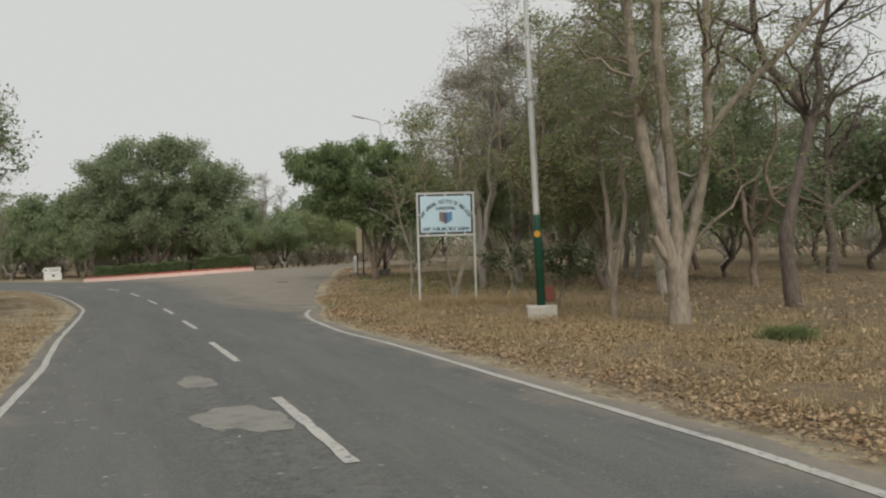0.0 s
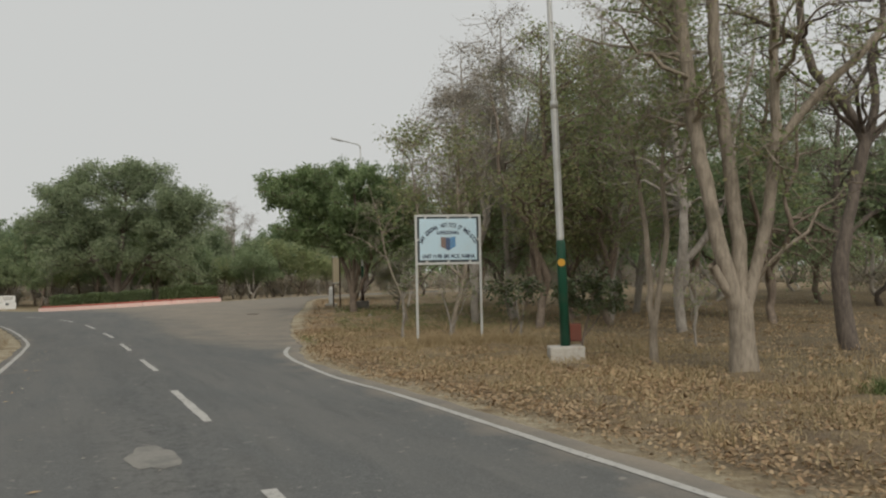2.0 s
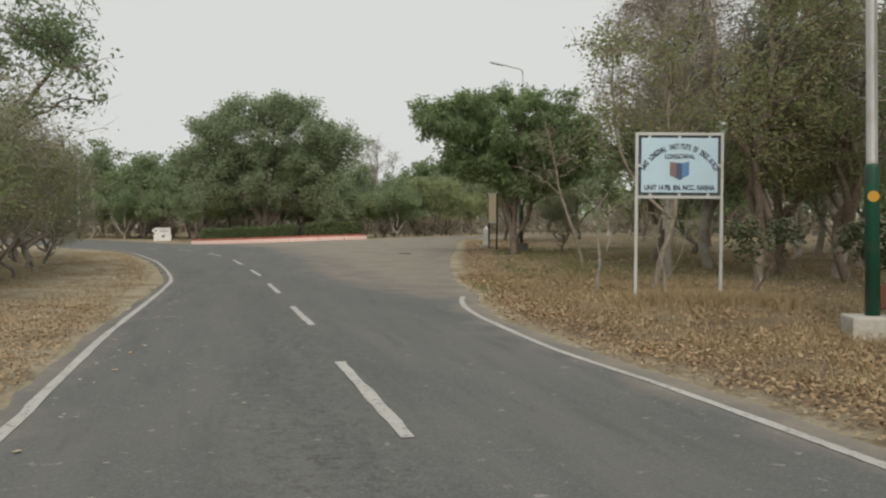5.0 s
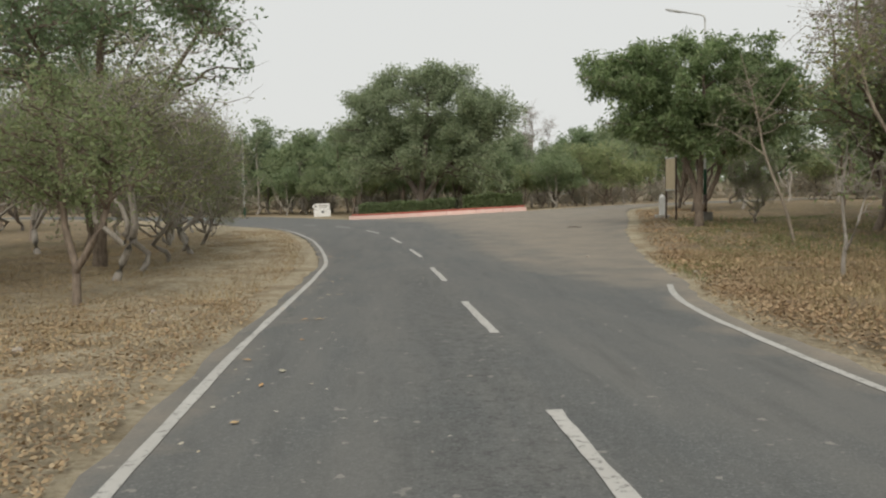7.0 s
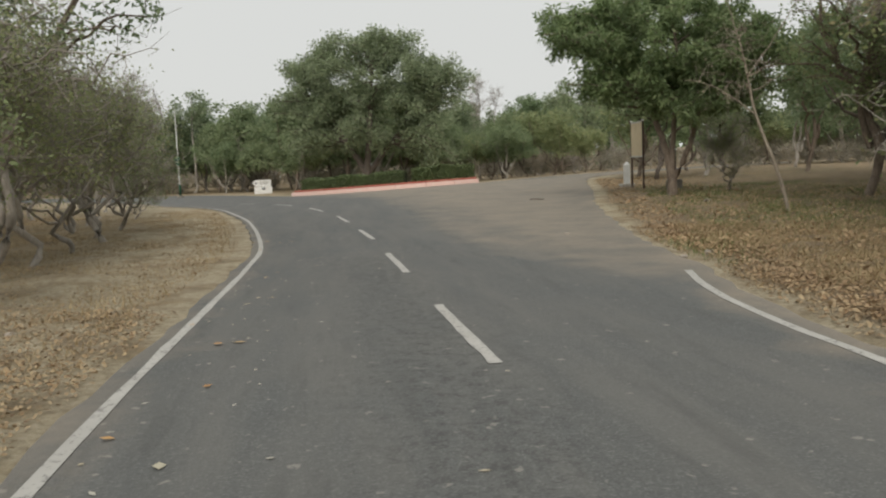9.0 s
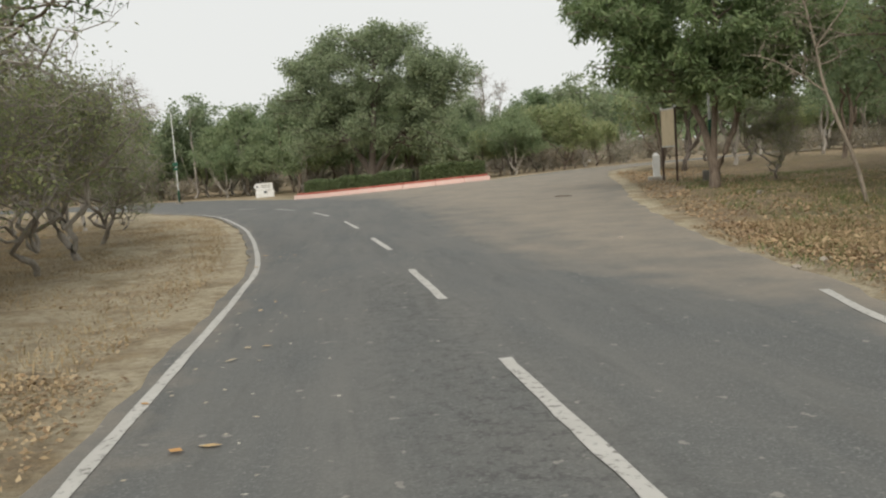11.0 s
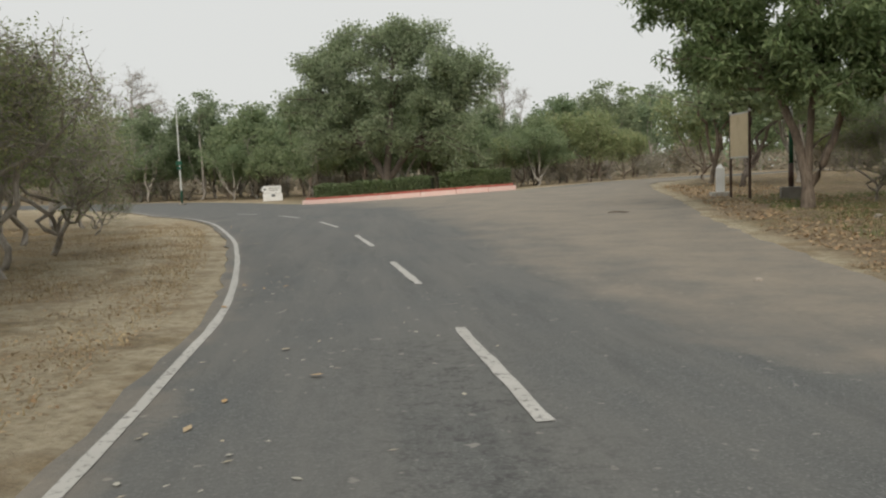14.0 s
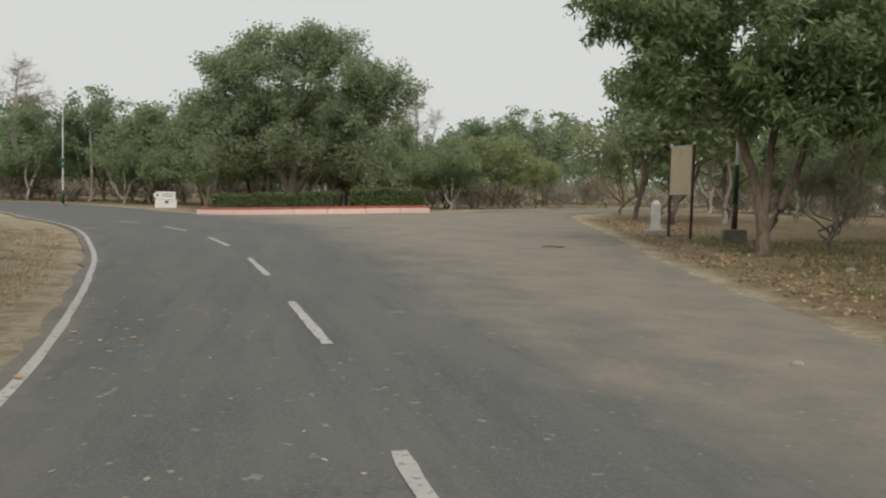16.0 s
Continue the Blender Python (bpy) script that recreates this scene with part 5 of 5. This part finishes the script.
# pale trunk leaning behind the board
grow("leaning_tree", 71, [([(0, 0, 0), (0.2, 0, 0.9), (0.42, 0, 1.7), (0.5, 0, 2.6), (0.3, 0, 4.2), (0.5, 0, 6.5)], [0.08, 0.065, 0.06, 0.05, 0.04, 0.015]), ([(0.44, 0, 1.75), (-0.4, 0.1, 2.6), (-0.9, 0, 3.8), (-1.0, 0, 5.6)], [0.04, 0.035, 0.03, 0.01])],
     [((0, 0, 5.0), (2.2, 2.0, 1.9), 1)], 36, 7, (0.12, 0.06), 12, 0.2, BARK_PALE, LEAF_SPARSE, whips=1, at=stand(0.1, 25.2), low=0.4, label="slim leaning tree with a forked pale trunk")
# dead pale sapling beside the mango
grow("dead_sapling", 72, [([(0, 0, 0), (-0.3, 0, 1.2), (-0.8, 0, 2.6), (-1.1, 0, 4.2), (-1.5, 0, 5.6)], [0.05, 0.045, 0.035, 0.022, 0.008]), ([(-0.8, 0, 2.6), (-1.8, 0.1, 3.4), (-2.6, 0, 3.6)], [0.022, 0.016, 0.006]), ([(-1.0, 0, 3.6), (-0.3, 0, 4.6), (0.2, 0, 5.4)], [0.02, 0.014, 0.006])],
     [((-1.2, 0, 4.2), (1.4, 1, 1.3), 1)], 18, 4, (0.1, 0.05), 1, 0.1, BARK_PALE, LEAF_DRY, twig_size=0.008, whips=1, at=stand(-1.6, 33.6), low=0.4, label="pale dead sapling with thin bare branches")


def stone_lump(x, y, size, seed):
    bm = bmesh.new()
    bmesh.ops.create_icosphere(bm, subdivisions=2, radius=size)
    r = random.Random(seed)
    for v in bm.verts:
        v.co *= 0.75 + 0.35 * r.random()
        v.co.z *= 0.6
    ob = part("stone", bm, STONE, None)
    ob.matrix_world = stand(x, y, seed, 1, -size * 0.3)
    tagged(ob, "pale field stone lying beside the road", "stone", "loose stones")


for k, (x, y, s) in enumerate([(-6.6, 28.4, 0.06), (-3.56, 38.1, 0.13), (-9.9, 14.3, 0.08), (-4.1, 24.0, 0.06), (-3.7, 24.5, 0.09), (-3.3, 25.1, 0.07), (-10.6, 17.2, 0.07), (-8.4, 12.0, 0.06)]):
    stone_lump(x, y, s, k)
bm = tube_bm(bmesh.new(), [(0, 0, 0.03), (0.2, 0.03, 0.045), (0.42, 0, 0.03), (0.6, 0.06, 0.03)], [0.012, 0.022, 0.02, 0.01], 7)
stick = part("fallen_stick", bm, BARK_DARK, None)
stick.matrix_world = stand(-10.0, 41.5, 0.1, 1, -0.01)
tagged(stick, "dark fallen stick lying on the side road", "stick")


# ---- fallen leaves, straw and grass ----
def litter(name, x, y, r, length, width, material, label, lift=0.012, category="leaf litter", road=False):
    n = len(x)
    a = r.uniform(0, 6.28, n)
    d = np.stack([np.cos(a), np.sin(a), r.normal(0, 0.28, n)], 1)
    s = np.stack([-np.sin(a), np.cos(a), r.normal(0, 0.35, n)], 1)
    ln, wd = length * r.uniform(0.55, 1.3, (n, 1)), width * r.uniform(0.6, 1.3, (n, 1))
    if road:
        d[:, 2] *= 0.15
        s[:, 2] *= 0.15
    base = np.column_stack([x, y, gz(x, y) + lift + np.abs(r.normal(0, 0.02, n)) * (0.2 if road else 1)])
    up = np.array([0, 0, 0.12 if road else 1.0])
    b = base + d * ln * 0.5 + s * wd * 0.5 + up * wd * 0.3
    c = base + d * ln + up * wd * 0.15
    e = base + d * ln * 0.5 - s * wd * 0.5 + up * wd * 0.3
    v = np.stack([base, b, c, e], 1).reshape(-1, 3)
    me = mesh_of(name, v, np.arange(4 * n).reshape(n, 4), material)
    return tagged(new(name, me), label, category, kind="stuff")


def blades(name, x, y, r, tall, material, label, lean=0.5):
    n = len(x)
    a = r.uniform(0, 6.28, n)
    h = tall * r.uniform(0.4, 1.25, n)
    base = np.column_stack([x, y, gz(x, y) - 0.01])
    side = np.stack([np.cos(a), np.sin(a), np.zeros(n)], 1) * 0.006
    bend = np.stack([r.normal(0, lean, n), r.normal(0, lean, n), np.ones(n)], 1) * h[:, None]
    mid = base + bend * np.array([0.35, 0.35, 0.6])
    v = np.stack([base - side, base + side, mid + side * 0.8, base + bend, mid - side * 0.8], 1)
    quad = np.arange(5 * n).reshape(n, 5)
    f = np.vstack([quad[:, [0, 1, 2, 4]], quad[:, [4, 2, 3, 3]]])
    tri = np.vstack([quad[:, [0, 1, 2]], quad[:, [0, 2, 4]], quad[:, [4, 2, 3]]])
    me = mesh_of(name, v.reshape(-1, 3), tri, material)
    return tagged(new(name, me), label, "dry grass", kind="stuff")


def edge_x(y):
    """Where the road's right edge runs."""
    o = np.argsort(right_edge[:, 1])
    return np.interp(y, right_edge[o, 1], right_edge[o, 0])


def left_x(y):
    o = np.argsort(left_edge[:, 1])
    return np.interp(y, left_edge[o, 1], left_edge[o, 0])


lr = np.random.default_rng(91)


def clumped(n, draw, seed, power=1.0):
    """Places drawn at random, thinned by a soft pattern of heaps and bare spots."""
    x, y = draw(n * 3)
    p = 0.5 + 0.5 * np.sin(x * 1.9 + seed + 1.3 * np.sin(y * 1.1)) * np.sin(y * 1.6 + 1.7 * np.sin(x * 0.8 + seed))
    keep = lr.uniform(0, 1, len(x)) < 0.25 + 0.75 * p ** power
    return x[keep][:n], y[keep][:n]


def right_band(lo, hi, y0, y1):
    def draw(n):
        y = lr.uniform(y0, y1, n)
        return edge_x(y) + lo + (hi - lo) * lr.beta(1.15, 1.5, n), y
    return draw


def left_band(lo, hi, y0, y1):
    def draw(n):
        y = lr.uniform(y0, y1, n)
        return left_x(y) - lo - (hi - lo) * lr.beta(1.0, 1.1, n), y
    return draw


x, y = clumped(52000, right_band(0.4, 6.5, 0.0, 30.0), 1)
litter("leaf_litter", x, y, lr, 0.062, 0.036, LITTER, "tan fallen leaves heaped thickly on the verge", 0.03)
x, y = clumped(9000, right_band(0.12, 1.6, 0.0, 30.0), 8)
litter("leaf_litter", x, y, lr, 0.06, 0.035, LITTER, "small dry leaves along the road's sandy edge", 0.015)
x, y = clumped(16000, right_band(2.5, 26.0, -2.0, 46.0), 2)
litter("leaf_litter", x, y, lr, 0.11, 0.06, LITTER, "brown fallen leaves scattered under the trees", 0.03)
x, y = clumped(16000, left_band(0.12, 3.6, 4.0, 18.5), 11, 1.4)
litter("leaf_litter", x, y, lr, 0.05, 0.03, LITTER, "brown dry leaves and crumbs along the road's edge", 0.02)
x, y = clumped(46000, left_band(0.4, 11.0, 6.0, 44.0), 3, 3.0)
litter("leaf_litter", x, y, lr, 0.045, 0.026, LITTER, "dry leaves scattered over the sandy verge", 0.03)
x, y = clumped(5000, right_band(0.5, 5.0, 24.0, 60.0), 9)
litter("leaf_litter", x, y, lr, 0.1, 0.06, LITTER, "dry leaves strewn along the side road's edge", 0.03)
x, y = clumped(34000, right_band(1.0, 9.0, 2.0, 30.0), 4, 1.6)
blades("straw_grass", x, y, lr, 0.17, STRAW, "short dry straw-coloured grass on the verge")
x, y = clumped(12000, right_band(3.0, 20.0, 10.0, 44.0), 5, 2.0)
blades("straw_grass", x, y, lr, 0.2, STRAW, "dry grass under the trees")
x, y = clumped(18000, left_band(0.6, 10.0, 8.0, 42.0), 6, 2.5)
blades("straw_grass", x, y, lr, 0.1, STRAW, "thin dry grass on the sandy verge")
x, y = clumped(14000, right_band(1.8, 11.0, 28.0, 48.0), 7, 2.0)
blades("green_grass", x, y, lr, 0.16, GREENGRASS, "thin green grass under the mango tree")
x, y = lr.normal(-3.75, 0.5, 900), lr.normal(25.6, 1.2, 900)
ok = off_road(x, y) > 0.15
blades("weeds", x[ok], y[ok], lr, 0.12, GREENGRASS, "low greenish weeds on the corner of the verge", 0.6)
x = np.concatenate([lr.normal(c, 0.12, 700) for c in (5.55, 5.7, 5.85)])
y = np.concatenate([lr.normal(c, 0.11, 700) for c in (11.35, 11.25, 11.4)])
tuft = blades("grass_tuft", x, y, lr, 0.26, GREENGRASS, "dark green tuft of grass among dry leaves", 0.6)
n = 2600
x = np.concatenate([lr.normal(c, 0.3, n) for c in (-0.3, 0.6, 1.4)])
y = np.concatenate([lr.normal(c, 0.3, n) for c in (19.6, 19.75, 19.8)])
blades("straw_grass", x, y, lr, 0.26, STRAW, "taller dry grass at the foot of the sign board")
# single leaves and flecks on the asphalt
k = lr.integers(20, len(left_line) - 60, 90)
p = offset_line(left_line, 1) - left_line
q = left_line[k] + p[k] * np.abs(lr.normal(0.1, 0.55, (90, 1)))
litter("road_leaf", q[:, 0], q[:, 1], lr, 0.12, 0.06, ORANGE, "orange fallen leaves lying on the asphalt", 0.024, road=True)
cy = lr.uniform(0, 40, 260)
cx = left_x(cy) + np.abs(lr.normal(0.6, 1.3, 260))
ok = off_road(cx, cy) < -0.3
litter("road_leaf", cx[ok], cy[ok], lr, 0.06, 0.035, PALE_CHIP, "small pale flecks and dry leaf bits on the asphalt", 0.014, road=True)
